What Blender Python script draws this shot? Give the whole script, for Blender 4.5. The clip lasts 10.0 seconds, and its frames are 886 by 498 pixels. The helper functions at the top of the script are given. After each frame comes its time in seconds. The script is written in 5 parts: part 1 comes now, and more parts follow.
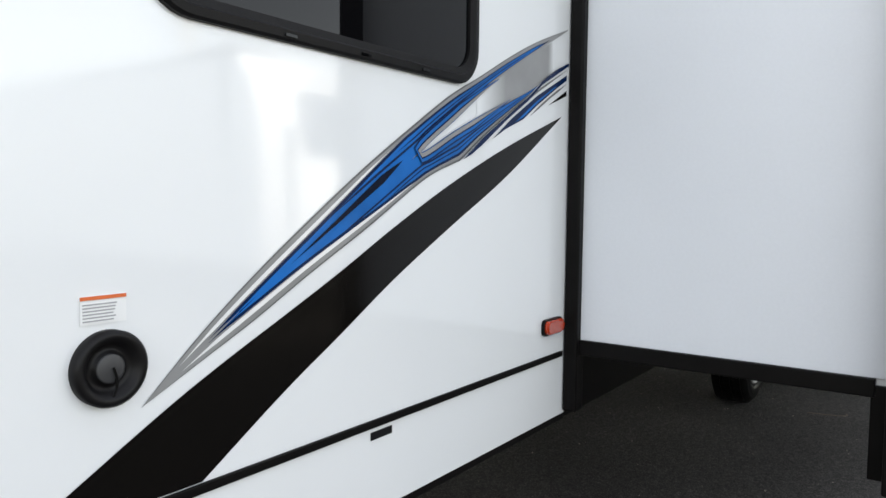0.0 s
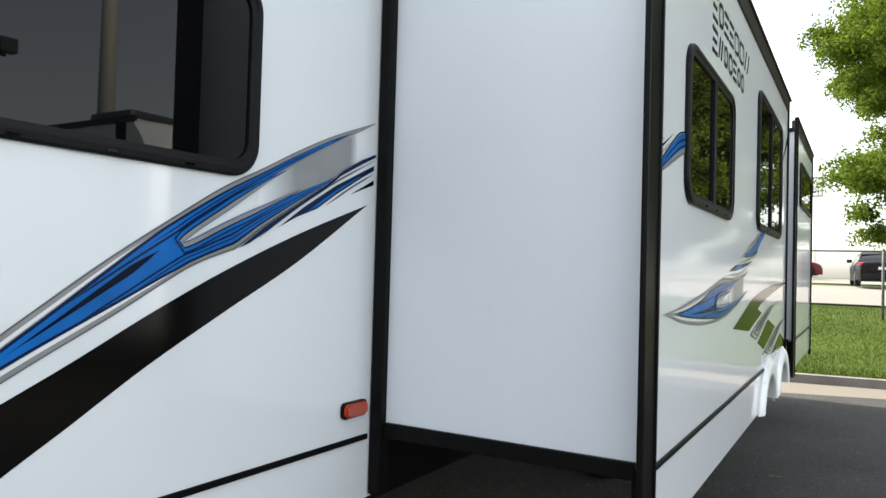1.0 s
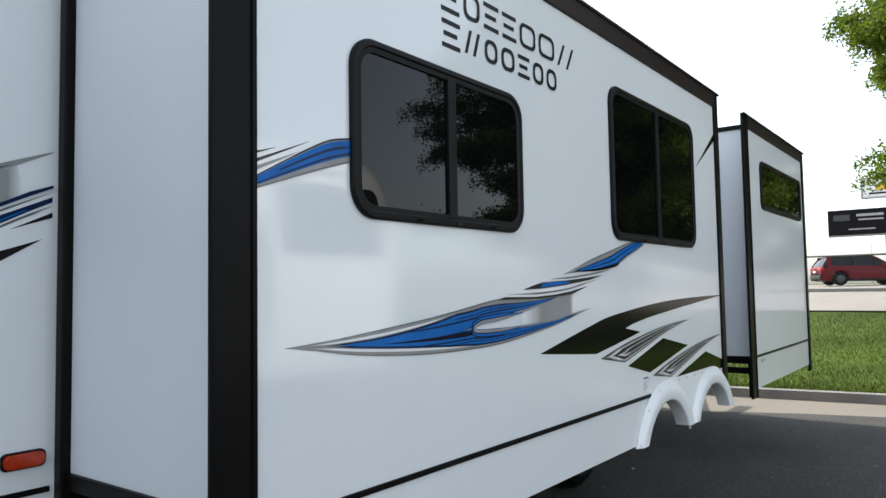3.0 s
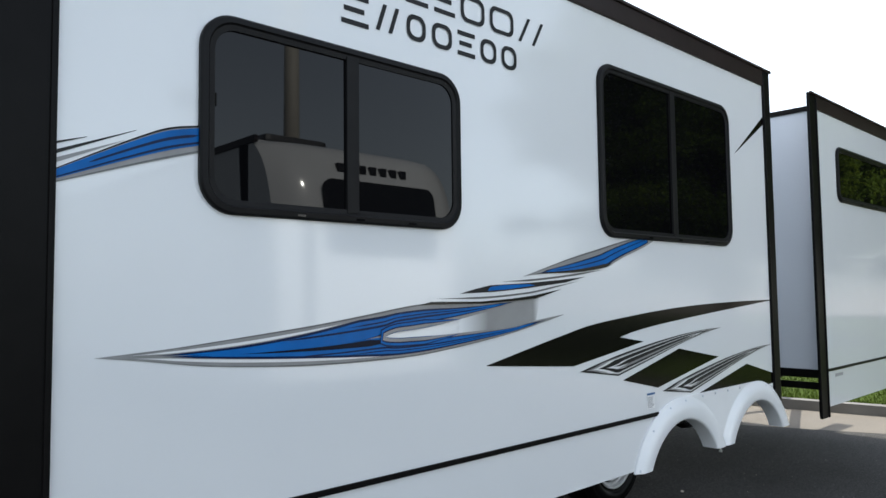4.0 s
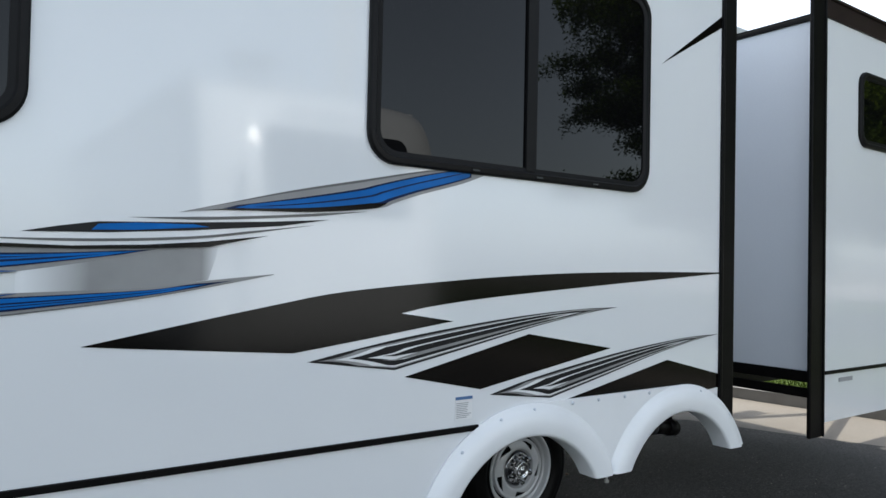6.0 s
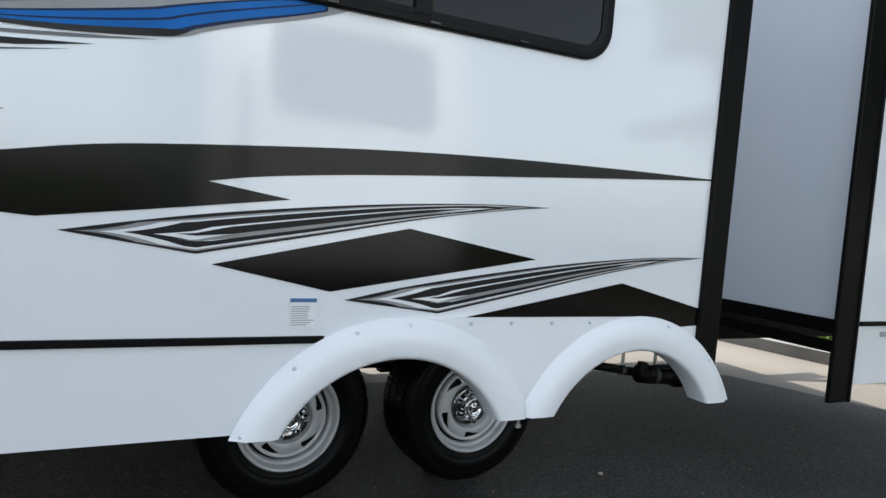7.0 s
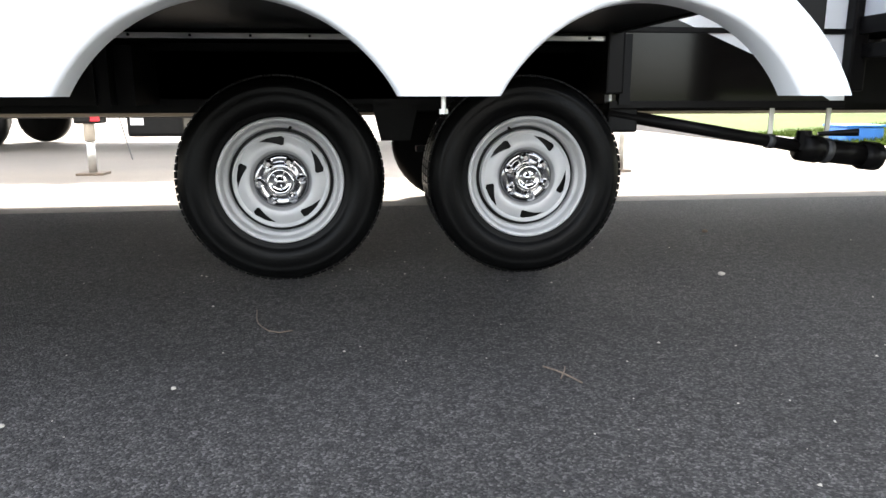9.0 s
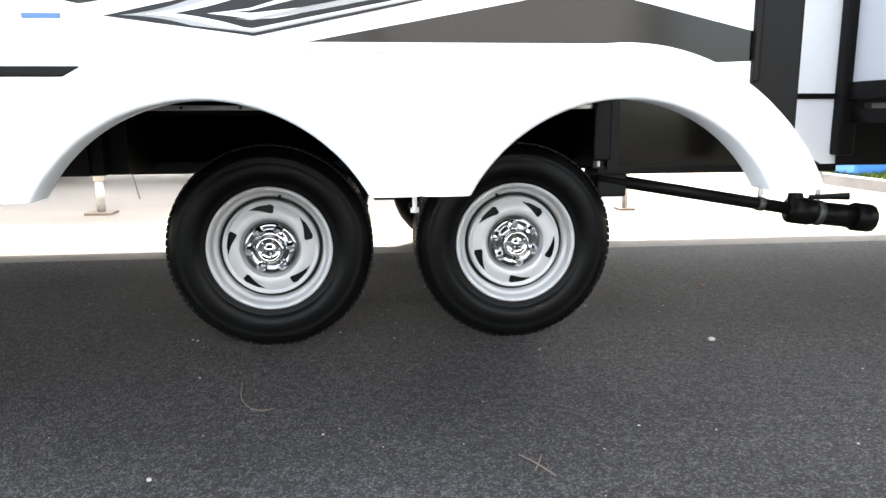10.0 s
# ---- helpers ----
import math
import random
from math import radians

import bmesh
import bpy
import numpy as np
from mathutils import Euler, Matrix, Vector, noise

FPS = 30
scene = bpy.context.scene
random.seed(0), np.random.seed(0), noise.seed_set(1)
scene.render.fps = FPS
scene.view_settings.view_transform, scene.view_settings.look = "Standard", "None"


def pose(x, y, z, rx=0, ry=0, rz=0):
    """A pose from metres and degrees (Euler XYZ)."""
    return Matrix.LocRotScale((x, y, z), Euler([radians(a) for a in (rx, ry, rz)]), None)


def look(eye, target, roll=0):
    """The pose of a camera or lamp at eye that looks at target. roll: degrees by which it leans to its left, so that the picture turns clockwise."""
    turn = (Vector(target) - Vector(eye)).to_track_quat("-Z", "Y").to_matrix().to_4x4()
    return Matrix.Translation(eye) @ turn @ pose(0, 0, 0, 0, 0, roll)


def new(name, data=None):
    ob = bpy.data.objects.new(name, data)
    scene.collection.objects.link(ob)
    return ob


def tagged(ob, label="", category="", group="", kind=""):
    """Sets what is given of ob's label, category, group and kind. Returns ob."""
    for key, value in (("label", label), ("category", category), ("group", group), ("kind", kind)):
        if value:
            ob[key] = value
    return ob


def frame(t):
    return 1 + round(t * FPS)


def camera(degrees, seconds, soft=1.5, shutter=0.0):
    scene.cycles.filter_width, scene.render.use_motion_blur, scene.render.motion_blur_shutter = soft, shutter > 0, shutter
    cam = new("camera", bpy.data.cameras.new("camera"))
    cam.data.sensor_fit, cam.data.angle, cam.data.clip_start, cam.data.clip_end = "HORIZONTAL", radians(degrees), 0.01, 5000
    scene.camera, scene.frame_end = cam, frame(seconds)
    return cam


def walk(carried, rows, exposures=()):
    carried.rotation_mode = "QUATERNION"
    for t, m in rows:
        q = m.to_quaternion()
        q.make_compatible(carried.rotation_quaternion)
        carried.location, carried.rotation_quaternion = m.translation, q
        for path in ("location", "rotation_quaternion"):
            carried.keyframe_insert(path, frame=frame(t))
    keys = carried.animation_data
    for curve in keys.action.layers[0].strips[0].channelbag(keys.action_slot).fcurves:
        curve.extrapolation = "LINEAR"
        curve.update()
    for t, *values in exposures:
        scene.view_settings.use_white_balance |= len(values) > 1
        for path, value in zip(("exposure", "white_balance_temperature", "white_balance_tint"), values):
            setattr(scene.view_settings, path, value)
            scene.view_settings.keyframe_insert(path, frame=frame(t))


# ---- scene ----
cam = camera(63.3, 10.0)
PATH = [
    (0, (-2.361, -0.116, 1.39), (-0.735, 1.04, 1.253), 0.6),
    (0.5, (-2.315, -0.332, 1.431), (-0.648, 0.773, 1.376), -1.4),
    (1, (-2.169, -0.539, 1.463), (-0.445, 0.473, 1.514), 1.6),
    (1.5, (-2.005, -0.807, 1.477), (-0.261, 0.155, 1.658), -0.5),
    (2, (-1.777, -1.141, 1.474), (-0.047, -0.16, 1.686), -0.8),
    (2.5, (-1.501, -1.345, 1.486), (0.183, -0.277, 1.643), -1.0),
    (4, (-0.487, -1.881, 1.485), (0.883, -0.428, 1.607), -0.7),
    (4.5, (-0.084, -1.972, 1.477), (1.201, -0.444, 1.608), -0.4),
    (5, (0.357, -1.967, 1.449), (1.573, -0.384, 1.564), 0.9),
    (5.5, (0.768, -1.95, 1.441), (1.976, -0.359, 1.532), 0.3),
    (7, (2.099, -1.789, 1.262), (3.039, -0.029, 1.135), 4.6),
    (7.5, (2.511, -1.702, 1.091), (3.314, 0.114, 0.85), 4.8),
    (8, (2.866, -1.556, 0.853), (3.475, 0.321, 0.523), 5.7),
    (8.5, (3.095, -1.512, 0.697), (3.471, 0.407, 0.275), 2.4),
    (9, (3.169, -1.507, 0.63), (3.419, 0.433, 0.214), -0.1),
    (9.5, (3.201, -1.515, 0.639), (3.416, 0.44, 0.277), -2.2),
    (10, (3.262, -1.498, 0.792), (3.474, 0.457, 0.429), -0.3),
]
WALK = [(t, look(eye, target, roll)) for t, eye, target, roll in PATH]
EXPOSURES = [(0.0, 2.20, 7180, 9), (1.0, 1.98, 6840, 6), (2.5, 1.55, 6500, 6), (4.5, 1.45, 6280, 6), (5.5, 1.42, 6280, 6), (7.0, 1.58, 6290, 6), (7.5, 1.78, 6380, 7),
             (8.2, 2.12, 6540, 10), (8.6, 2.6, 6640, 10), (9.0, 3.1, 6640, 10), (10.0, 3.45, 6640, 10)]
walk(cam, WALK, EXPOSURES)

# ---------------------------------------------------------------- light
SUN_EL, SUN_FROM = 44.0, (0.04, 0.999)      # the sun stands behind the trailer
world = bpy.data.worlds.new("sky")
scene.world = world
world.use_nodes = True
wn = world.node_tree
sky = wn.nodes.new("ShaderNodeTexSky")
sky.sky_type = "NISHITA"
sky.sun_disc = False
sky.sun_elevation = radians(SUN_EL)
sky.sun_rotation = math.atan2(SUN_FROM[0], SUN_FROM[1])
sky.air_density, sky.dust_density, sky.ozone_density = 1.0, 2.2, 1.0
haze = wn.nodes.new("ShaderNodeHueSaturation")      # a hazy, pale summer sky
haze.inputs["Saturation"].default_value = 0.45
wn.links.new(sky.outputs[0], haze.inputs["Color"])
wn.links.new(haze.outputs[0], wn.nodes["Background"].inputs[0])
wn.nodes["Background"].inputs[1].default_value = 0.15
sun = new("sun", bpy.data.lights.new("sun", "SUN"))
sun.data.energy, sun.data.angle, sun.data.color = 2.8, radians(0.6), (1.0, 0.94, 0.85)
ce = math.cos(radians(SUN_EL))
sun.matrix_world = look((SUN_FROM[0] * ce * 20, SUN_FROM[1] * ce * 20, math.sin(radians(SUN_EL)) * 20), (0, 0, 0))


# ---------------------------------------------------------------- materials
def material(name, color, rough=0.5, metal=0.0, vary=0.08, scale=6.0, bump=0.0, bump_scale=60.0, coat=0.0,
             fine=0.0, fine_scale=120.0, per_island=0.0, spec=0.5, rough_vary=0.0):
    """A surface with variation at two scales, relief and uneven gloss."""
    m = bpy.data.materials.new(name)
    m.use_nodes = True
    nt = m.node_tree
    b = nt.nodes["Principled BSDF"]
    b.inputs["Metallic"].default_value = metal
    b.inputs["Roughness"].default_value = rough
    b.inputs["Coat Weight"].default_value = coat
    b.inputs["Coat Roughness"].default_value = 0.04
    b.inputs["Specular IOR Level"].default_value = spec
    geo = nt.nodes.new("ShaderNodeNewGeometry")

    def noisy(sc, detail):
        n = nt.nodes.new("ShaderNodeTexNoise")
        n.inputs["Scale"].default_value = sc
        n.inputs["Detail"].default_value = detail
        nt.links.new(geo.outputs["Position"], n.inputs["Vector"])
        return n

    def scaled(src, lo, hi):
        r = nt.nodes.new("ShaderNodeMapRange")
        r.inputs["From Min"].default_value, r.inputs["From Max"].default_value = 0.25, 0.75
        r.inputs["To Min"].default_value, r.inputs["To Max"].default_value = lo, hi
        nt.links.new(src, r.inputs["Value"])
        return r.outputs[0]

    def times(a, c):
        r = nt.nodes.new("ShaderNodeMath")
        r.operation = "MULTIPLY"
        nt.links.new(a, r.inputs[0])
        nt.links.new(c, r.inputs[1])
        return r.outputs[0]

    factor = scaled(noisy(scale, 4).outputs[0], 1 - vary, 1 + vary)
    if fine:
        factor = times(factor, scaled(noisy(fine_scale, 2).outputs[0], 1 - fine, 1 + fine))
    if per_island:
        r = nt.nodes.new("ShaderNodeMapRange")
        r.inputs["To Min"].default_value, r.inputs["To Max"].default_value = 1 - per_island, 1 + per_island
        nt.links.new(geo.outputs["Random Per Island"], r.inputs["Value"])
        factor = times(factor, r.outputs[0])
    mix = nt.nodes.new("ShaderNodeVectorMath")
    mix.operation = "SCALE"
    mix.inputs[0].default_value = color
    nt.links.new(factor, mix.inputs["Scale"])
    nt.links.new(mix.outputs[0], b.inputs["Base Color"])
    if rough_vary:
        nt.links.new(scaled(noisy(scale * 1.7, 3).outputs[0], rough * (1 - rough_vary), rough * (1 + rough_vary)), b.inputs["Roughness"])
    if bump:
        bp = nt.nodes.new("ShaderNodeBump")
        bp.inputs["Strength"].default_value = bump
        bp.inputs["Distance"].default_value = 0.01
        nt.links.new(noisy(bump_scale, 4).outputs[0], bp.inputs["Height"])
        nt.links.new(bp.outputs[0], b.inputs["Normal"])
    return m


def asphalt_material():
    """Dark binder with grey stones of mixed tone, worn paler in broad patches."""
    m = material("asphalt", (0.048, 0.0455, 0.0435), 0.85, spec=0.2, vary=0.25, scale=1.1, fine=0.30, fine_scale=34)
    nt = m.node_tree
    b = nt.nodes["Principled BSDF"]
    geo = nt.nodes.new("ShaderNodeNewGeometry")
    old = b.inputs["Base Color"].links[0].from_socket
    heights = []
    for sc, lo, hi, power in ((200.0, 0.6, 2.2, 2.6), (420.0, 0.7, 1.35, 1.0)):
        vo = nt.nodes.new("ShaderNodeTexVoronoi")
        vo.inputs["Scale"].default_value = sc
        nt.links.new(geo.outputs["Position"], vo.inputs["Vector"])
        sep = nt.nodes.new("ShaderNodeSeparateColor")
        nt.links.new(vo.outputs["Color"], sep.inputs[0])
        pw = nt.nodes.new("ShaderNodeMath")
        pw.operation = "POWER"
        pw.inputs[1].default_value = power
        nt.links.new(sep.outputs[0], pw.inputs[0])
        r = nt.nodes.new("ShaderNodeMapRange")
        r.inputs["To Min"].default_value, r.inputs["To Max"].default_value = lo, hi
        nt.links.new(pw.outputs[0], r.inputs["Value"])
        sc_ = nt.nodes.new("ShaderNodeVectorMath")
        sc_.operation = "SCALE"
        nt.links.new(old, sc_.inputs[0])
        nt.links.new(r.outputs[0], sc_.inputs["Scale"])
        old = sc_.outputs[0]
        heights.append(vo.outputs["Distance"])
    nt.links.new(old, b.inputs["Base Color"])
    bp = nt.nodes.new("ShaderNodeBump")
    bp.invert = True
    bp.inputs["Strength"].default_value = 0.6
    bp.inputs["Distance"].default_value = 0.004
    nt.links.new(heights[0], bp.inputs["Height"])
    nt.links.new(bp.outputs[0], b.inputs["Normal"])
    return m


M = {}
M["gelcoat"] = material("gelcoat", (0.79, 0.80, 0.81), 0.085, vary=0.015, scale=1.5, bump=0.012, bump_scale=5, rough_vary=0.3, spec=0.75)
M["panel"] = material("panel", (0.72, 0.74, 0.78), 0.42, vary=0.02, scale=2, bump=0.03, bump_scale=140, fine=0.012, fine_scale=90)
M["fender"] = material("fender", (0.82, 0.83, 0.84), 0.3, vary=0.03, scale=5, bump=0.02, bump_scale=30)
M["black_trim"] = material("black_trim", (0.006, 0.0055, 0.0055), 0.34, vary=0.2, scale=8, bump=0.03, bump_scale=90, spec=0.08)
M["bronze_trim"] = material("bronze_trim", (0.022, 0.014, 0.013), 0.42, vary=0.2, scale=8, spec=0.15)
M["black_vinyl"] = material("black_vinyl", (0.004, 0.0034, 0.0030), 0.12, vary=0.12, scale=4, spec=0.2)
M["blue"] = material("blue", (0.006, 0.125, 0.43), 0.25, vary=0.22, scale=7, spec=0.12)
M["navy"] = material("navy", (0.002, 0.014, 0.058), 0.25, vary=0.15, scale=14, spec=0.15)
M["deep_blue"] = material("deep_blue", (0.0012, 0.005, 0.016), 0.25, vary=0.15, scale=14, spec=0.1)
M["silver"] = material("silver", (0.25, 0.25, 0.25), 0.3, vary=0.15, scale=10)
M["white_line"] = material("white_line", (0.78, 0.78, 0.78), 0.25, vary=0.03)
M["grey_line"] = material("grey_line", (0.10, 0.10, 0.10), 0.28, vary=0.15)
M["glass"] = material("glass", (0.003, 0.003, 0.0035), 0.015, vary=0.05, spec=0.25)
M["window_frame"] = material("window_frame", (0.009, 0.0086, 0.009), 0.42, spec=0.12, vary=0.15, scale=12, bump=0.03, bump_scale=160)
M["tyre"] = material("tyre", (0.0035, 0.0035, 0.0035), 0.36, spec=0.09, vary=0.25, scale=9, bump=0.08, bump_scale=90)
M["rim"] = material("rim", (0.50, 0.50, 0.505), 0.42, metal=0.15, vary=0.06, scale=10, bump=0.02, bump_scale=150)
# chrome of the lug recess, its dark reflections put into the base colour
M["darkened_chrome"] = material("darkened_chrome", (0.30, 0.30, 0.31), 0.14, metal=1.0, vary=0.3, scale=25)
M["chrome"] = material("chrome", (0.75, 0.75, 0.76), 0.10, metal=1.0, vary=0.08, scale=20)
M["dark_metal"] = material("dark_metal", (0.0045, 0.0045, 0.0045), 0.5, spec=0.15, vary=0.3, scale=8, bump=0.06, bump_scale=60)
M["rivet_paint"] = material("rivet_paint", (0.60, 0.63, 0.68), 0.35, vary=0.1)
M["zinc"] = material("zinc", (0.55, 0.55, 0.53), 0.35, metal=0.8, vary=0.2, scale=15)
M["amber"] = material("amber", (0.42, 0.035, 0.008), 0.16, vary=0.25, scale=60, coat=0.6)
M["paper"] = material("paper", (0.78, 0.78, 0.78), 0.5, vary=0.03)
M["orange_ink"] = material("orange_ink", (0.65, 0.13, 0.03), 0.5, vary=0.06)
M["sign_yellow"] = material("sign_yellow", (0.7, 0.42, 0.04), 0.5, vary=0.06)
M["blue_ink"] = material("blue_ink", (0.06, 0.14, 0.30), 0.5, vary=0.06)
M["grey_ink"] = material("grey_ink", (0.32, 0.32, 0.33), 0.5, vary=0.1)
M["black_ink"] = material("black_ink", (0.009, 0.009, 0.010), 0.35, vary=0.1, spec=0.2)
M["beige"] = material("beige", (0.46, 0.42, 0.36), 0.6, vary=0.1)
M["asphalt"] = asphalt_material()
# yard and footing tone; sunlight on the yard is put into its paleness
M["concrete"] = material("concrete", (0.15, 0.130, 0.108), 0.85, vary=0.12, scale=0.9, bump=0.2, bump_scale=90, fine=0.1, fine_scale=60)
M["kerb"] = material("kerb", (0.16, 0.15, 0.14), 0.85, vary=0.2, scale=3, bump=0.2, bump_scale=60)
M["lawn"] = material("lawn", (0.053, 0.080, 0.013), 0.9, spec=0.1, vary=0.35, scale=0.7, bump=0.6, bump_scale=30, fine=0.4, fine_scale=14)
M["blade"] = material("blade", (0.060, 0.088, 0.013), 0.85, spec=0.08, vary=0.3, scale=1.0, per_island=0.25)
M["leaf"] = material("leaf", (0.070, 0.106, 0.012), 0.65, spec=0.1, vary=0.42, scale=1.1, per_island=0.5)
# sunlight glows through the leaves
nt = M["leaf"].node_tree
trans = nt.nodes.new("ShaderNodeBsdfTranslucent")
trans.inputs["Color"].default_value = (0.15, 0.21, 0.02, 1)
mixed = nt.nodes.new("ShaderNodeMixShader")
mixed.inputs[0].default_value = 0.34
nt.links.new(nt.nodes["Principled BSDF"].outputs[0], mixed.inputs[1])
nt.links.new(trans.outputs[0], mixed.inputs[2])
nt.links.new(mixed.outputs[0], nt.nodes["Material Output"].inputs["Surface"])
M["bark"] = material("bark", (0.07, 0.055, 0.045), 0.9, vary=0.3, scale=5, bump=0.5, bump_scale=25)
M["galvanised"] = material("galvanised", (0.16, 0.165, 0.165), 0.5, metal=0.5, vary=0.15, scale=8)
M["red_paint"] = material("red_paint", (0.10, 0.002, 0.007), 0.3, vary=0.05, spec=0.2)
M["dark_paint"] = material("dark_paint", (0.010, 0.009, 0.011), 0.35, spec=0.06, vary=0.05)
M["tail_red"] = material("tail_red", (0.6, 0.02, 0.03), 0.2, vary=0.1)
M["black_plastic"] = material("black_plastic", (0.006, 0.0055, 0.006), 0.4, vary=0.15, spec=0.18)
M["grey_plastic"] = material("grey_plastic", (0.035, 0.035, 0.037), 0.45, vary=0.1)
M["rusty_steel"] = material("rusty_steel", (0.10, 0.075, 0.055), 0.8, vary=0.3, scale=30, bump=0.1)
M["pole"] = material("pole", (0.45, 0.42, 0.36), 0.6, vary=0.1)
M["bin_blue"] = material("bin_blue", (0.03, 0.16, 0.50), 0.5, vary=0.1)
M["road"] = material("road", (0.20, 0.178, 0.155), 0.9, vary=0.1, scale=0.3, fine=0.06, fine_scale=9)


def fade_material():
    """Silver film that fades out to white towards both ends of its length."""
    m = material("silver_fade", (0.27, 0.27, 0.27), 0.3, vary=0.1, scale=10)
    nt = m.node_tree
    b = nt.nodes["Principled BSDF"]
    old = b.inputs["Base Color"].links[0].from_socket
    tc = nt.nodes.new("ShaderNodeTexCoord")
    sep = nt.nodes.new("ShaderNodeSeparateXYZ")
    nt.links.new(tc.outputs["Generated"], sep.inputs[0])
    ramp = nt.nodes.new("ShaderNodeValToRGB")
    e = ramp.color_ramp.elements
    e[0].position, e[0].color = 0.03, (1, 1, 1, 1)
    e[1].position, e[1].color = 1.0, (1, 1, 1, 1)
    for p in (0.33, 0.90):
        q = e.new(p)
        q.color = (0, 0, 0, 1)
    nt.links.new(sep.outputs[0], ramp.inputs[0])
    mix = nt.nodes.new("ShaderNodeMix")
    mix.data_type = "RGBA"
    nt.links.new(ramp.outputs[0], mix.inputs["Factor"])
    nt.links.new(old, mix.inputs[6])
    mix.inputs[7].default_value = (0.78, 0.79, 0.8, 1)
    nt.links.new(mix.outputs[2], b.inputs["Base Color"])
    return m


M["silver_fade"] = fade_material()


# ---------------------------------------------------------------- mesh helpers
def part(name, bm, mat, parent=None, label="", smooth=False):
    """Links a bmesh as one mesh object, under a thing or a part."""
    me = bpy.data.meshes.new(name)
    bmesh.ops.recalc_face_normals(bm, faces=bm.faces)
    bm.to_mesh(me)
    bm.free()
    if smooth:
        me.shade_smooth()
    me.materials.append(M[mat])
    ob = new(name, me)
    if parent:
        ob.parent = parent
    return tagged(ob, label) if label else ob


def thing(name, label, category, group="", at=(0, 0, 0)):
    ob = new(name)
    ob.location = at
    return tagged(ob, label, category, group)


def add_box(bm, x0, x1, y0, y1, z0, z1, bevel=0.0):
    r = bmesh.ops.create_cube(bm, size=1)
    vs = r["verts"]
    for v in vs:
        v.co = Vector(((x0 + x1) / 2 + v.co.x * (x1 - x0), (y0 + y1) / 2 + v.co.y * (y1 - y0), (z0 + z1) / 2 + v.co.z * (z1 - z0)))
    if bevel:
        es = {e for v in vs for e in v.link_edges}
        bmesh.ops.bevel(bm, geom=list(es), offset=bevel, segments=2, affect="EDGES", profile=0.6)
    return bm


def box(x0, x1, y0, y1, z0, z1, bevel=0.0):
    return add_box(bmesh.new(), x0, x1, y0, y1, z0, z1, bevel)


def add_rod(bm, a, b, r, r2=None, seg=12):
    a, b = Vector(a), Vector(b)
    m = Matrix.Translation((a + b) / 2) @ (b - a).to_track_quat("Z", "Y").to_matrix().to_4x4()
    bmesh.ops.create_cone(bm, cap_ends=True, segments=seg, radius1=r, radius2=r if r2 is None else r2, depth=(b - a).length, matrix=m)
    return bm


def rod(a, b, r, r2=None, seg=12):
    return add_rod(bmesh.new(), a, b, r, r2, seg)


def spline(pts, n):
    """n points along a Catmull-Rom curve, evenly by length."""
    p = [Vector(q) for q in pts]
    if len(p) == 2:
        return [p[0].lerp(p[1], i / (n - 1)) for i in range(n)]
    p = [2 * p[0] - p[1]] + p + [2 * p[-1] - p[-2]]
    fine = []
    for i in range(1, len(p) - 2):
        for k in range(12):
            t = k / 12
            a, b, c, d = p[i - 1:i + 3]
            fine.append(0.5 * (2 * b + (c - a) * t + (2 * a - 5 * b + 4 * c - d) * t * t + (3 * b - a - 3 * c + d) * t ** 3))
    fine.append(p[-2])
    acc = [0.0]
    for a, b in zip(fine, fine[1:]):
        acc.append(acc[-1] + (b - a).length)
    out, j = [], 0
    for i in range(n):
        s = acc[-1] * i / (n - 1)
        while j < len(acc) - 2 and acc[j + 1] < s:
            j += 1
        w = (s - acc[j]) / max(1e-9, acc[j + 1] - acc[j])
        out.append(fine[j].lerp(fine[j + 1], w))
    return out


def keyed(f, w):
    """A fraction that is one number, or changes evenly between the pairs (along, across)."""
    if not isinstance(f, tuple):
        return f
    if w <= f[0][0]:
        return f[0][1]
    for (w0, v0), (w1, v1) in zip(f, f[1:]):
        if w <= w1:
            return v0 + (v1 - v0) * (w - w0) / (w1 - w0)
    return f[-1][1]


def band(bm, top, low, y, f0=0.0, f1=1.0, s0=0.0, s1=1.0, n=40, taper=0.0):
    """A strip of film between two edge curves, from the fraction f0 to f1 of the way across."""
    a, b = spline(top, n * 2 + 1), spline(low, n * 2 + 1)
    i0, i1 = int(s0 * 2 * n), int(s1 * 2 * n)
    rows = []
    for i in range(i0, i1 + 1):
        p0, p1 = keyed(f0, i / (2 * n)), keyed(f1, i / (2 * n))
        g = 1.0
        if taper:
            g = min(1.0, (i - i0) / (taper * 2 * n), (i1 - i) / (taper * 2 * n))
        mid = (p0 + p1) / 2
        p, q = a[i].lerp(b[i], mid + (p0 - mid) * g), a[i].lerp(b[i], mid + (p1 - mid) * g)
        rows.append([bm.verts.new((p[0], y, p[1])), bm.verts.new((q[0], y, q[1]))])
    for r, s in zip(rows, rows[1:]):
        bm.faces.new((r[0], s[0], s[1], r[1]))
    return bm


def outline(bm, pts, y0, y1):
    """A flat plate with the outline pts (x, z), from y0 (front) to y1."""
    vs = [bm.verts.new((p[0], y0, p[1])) for p in pts]
    f = bm.faces.new(vs)
    if y1 != y0:
        e = bmesh.ops.extrude_face_region(bm, geom=[f])
        for v in e["geom"]:
            if isinstance(v, bmesh.types.BMVert):
                v.co.y = y1
    return bm


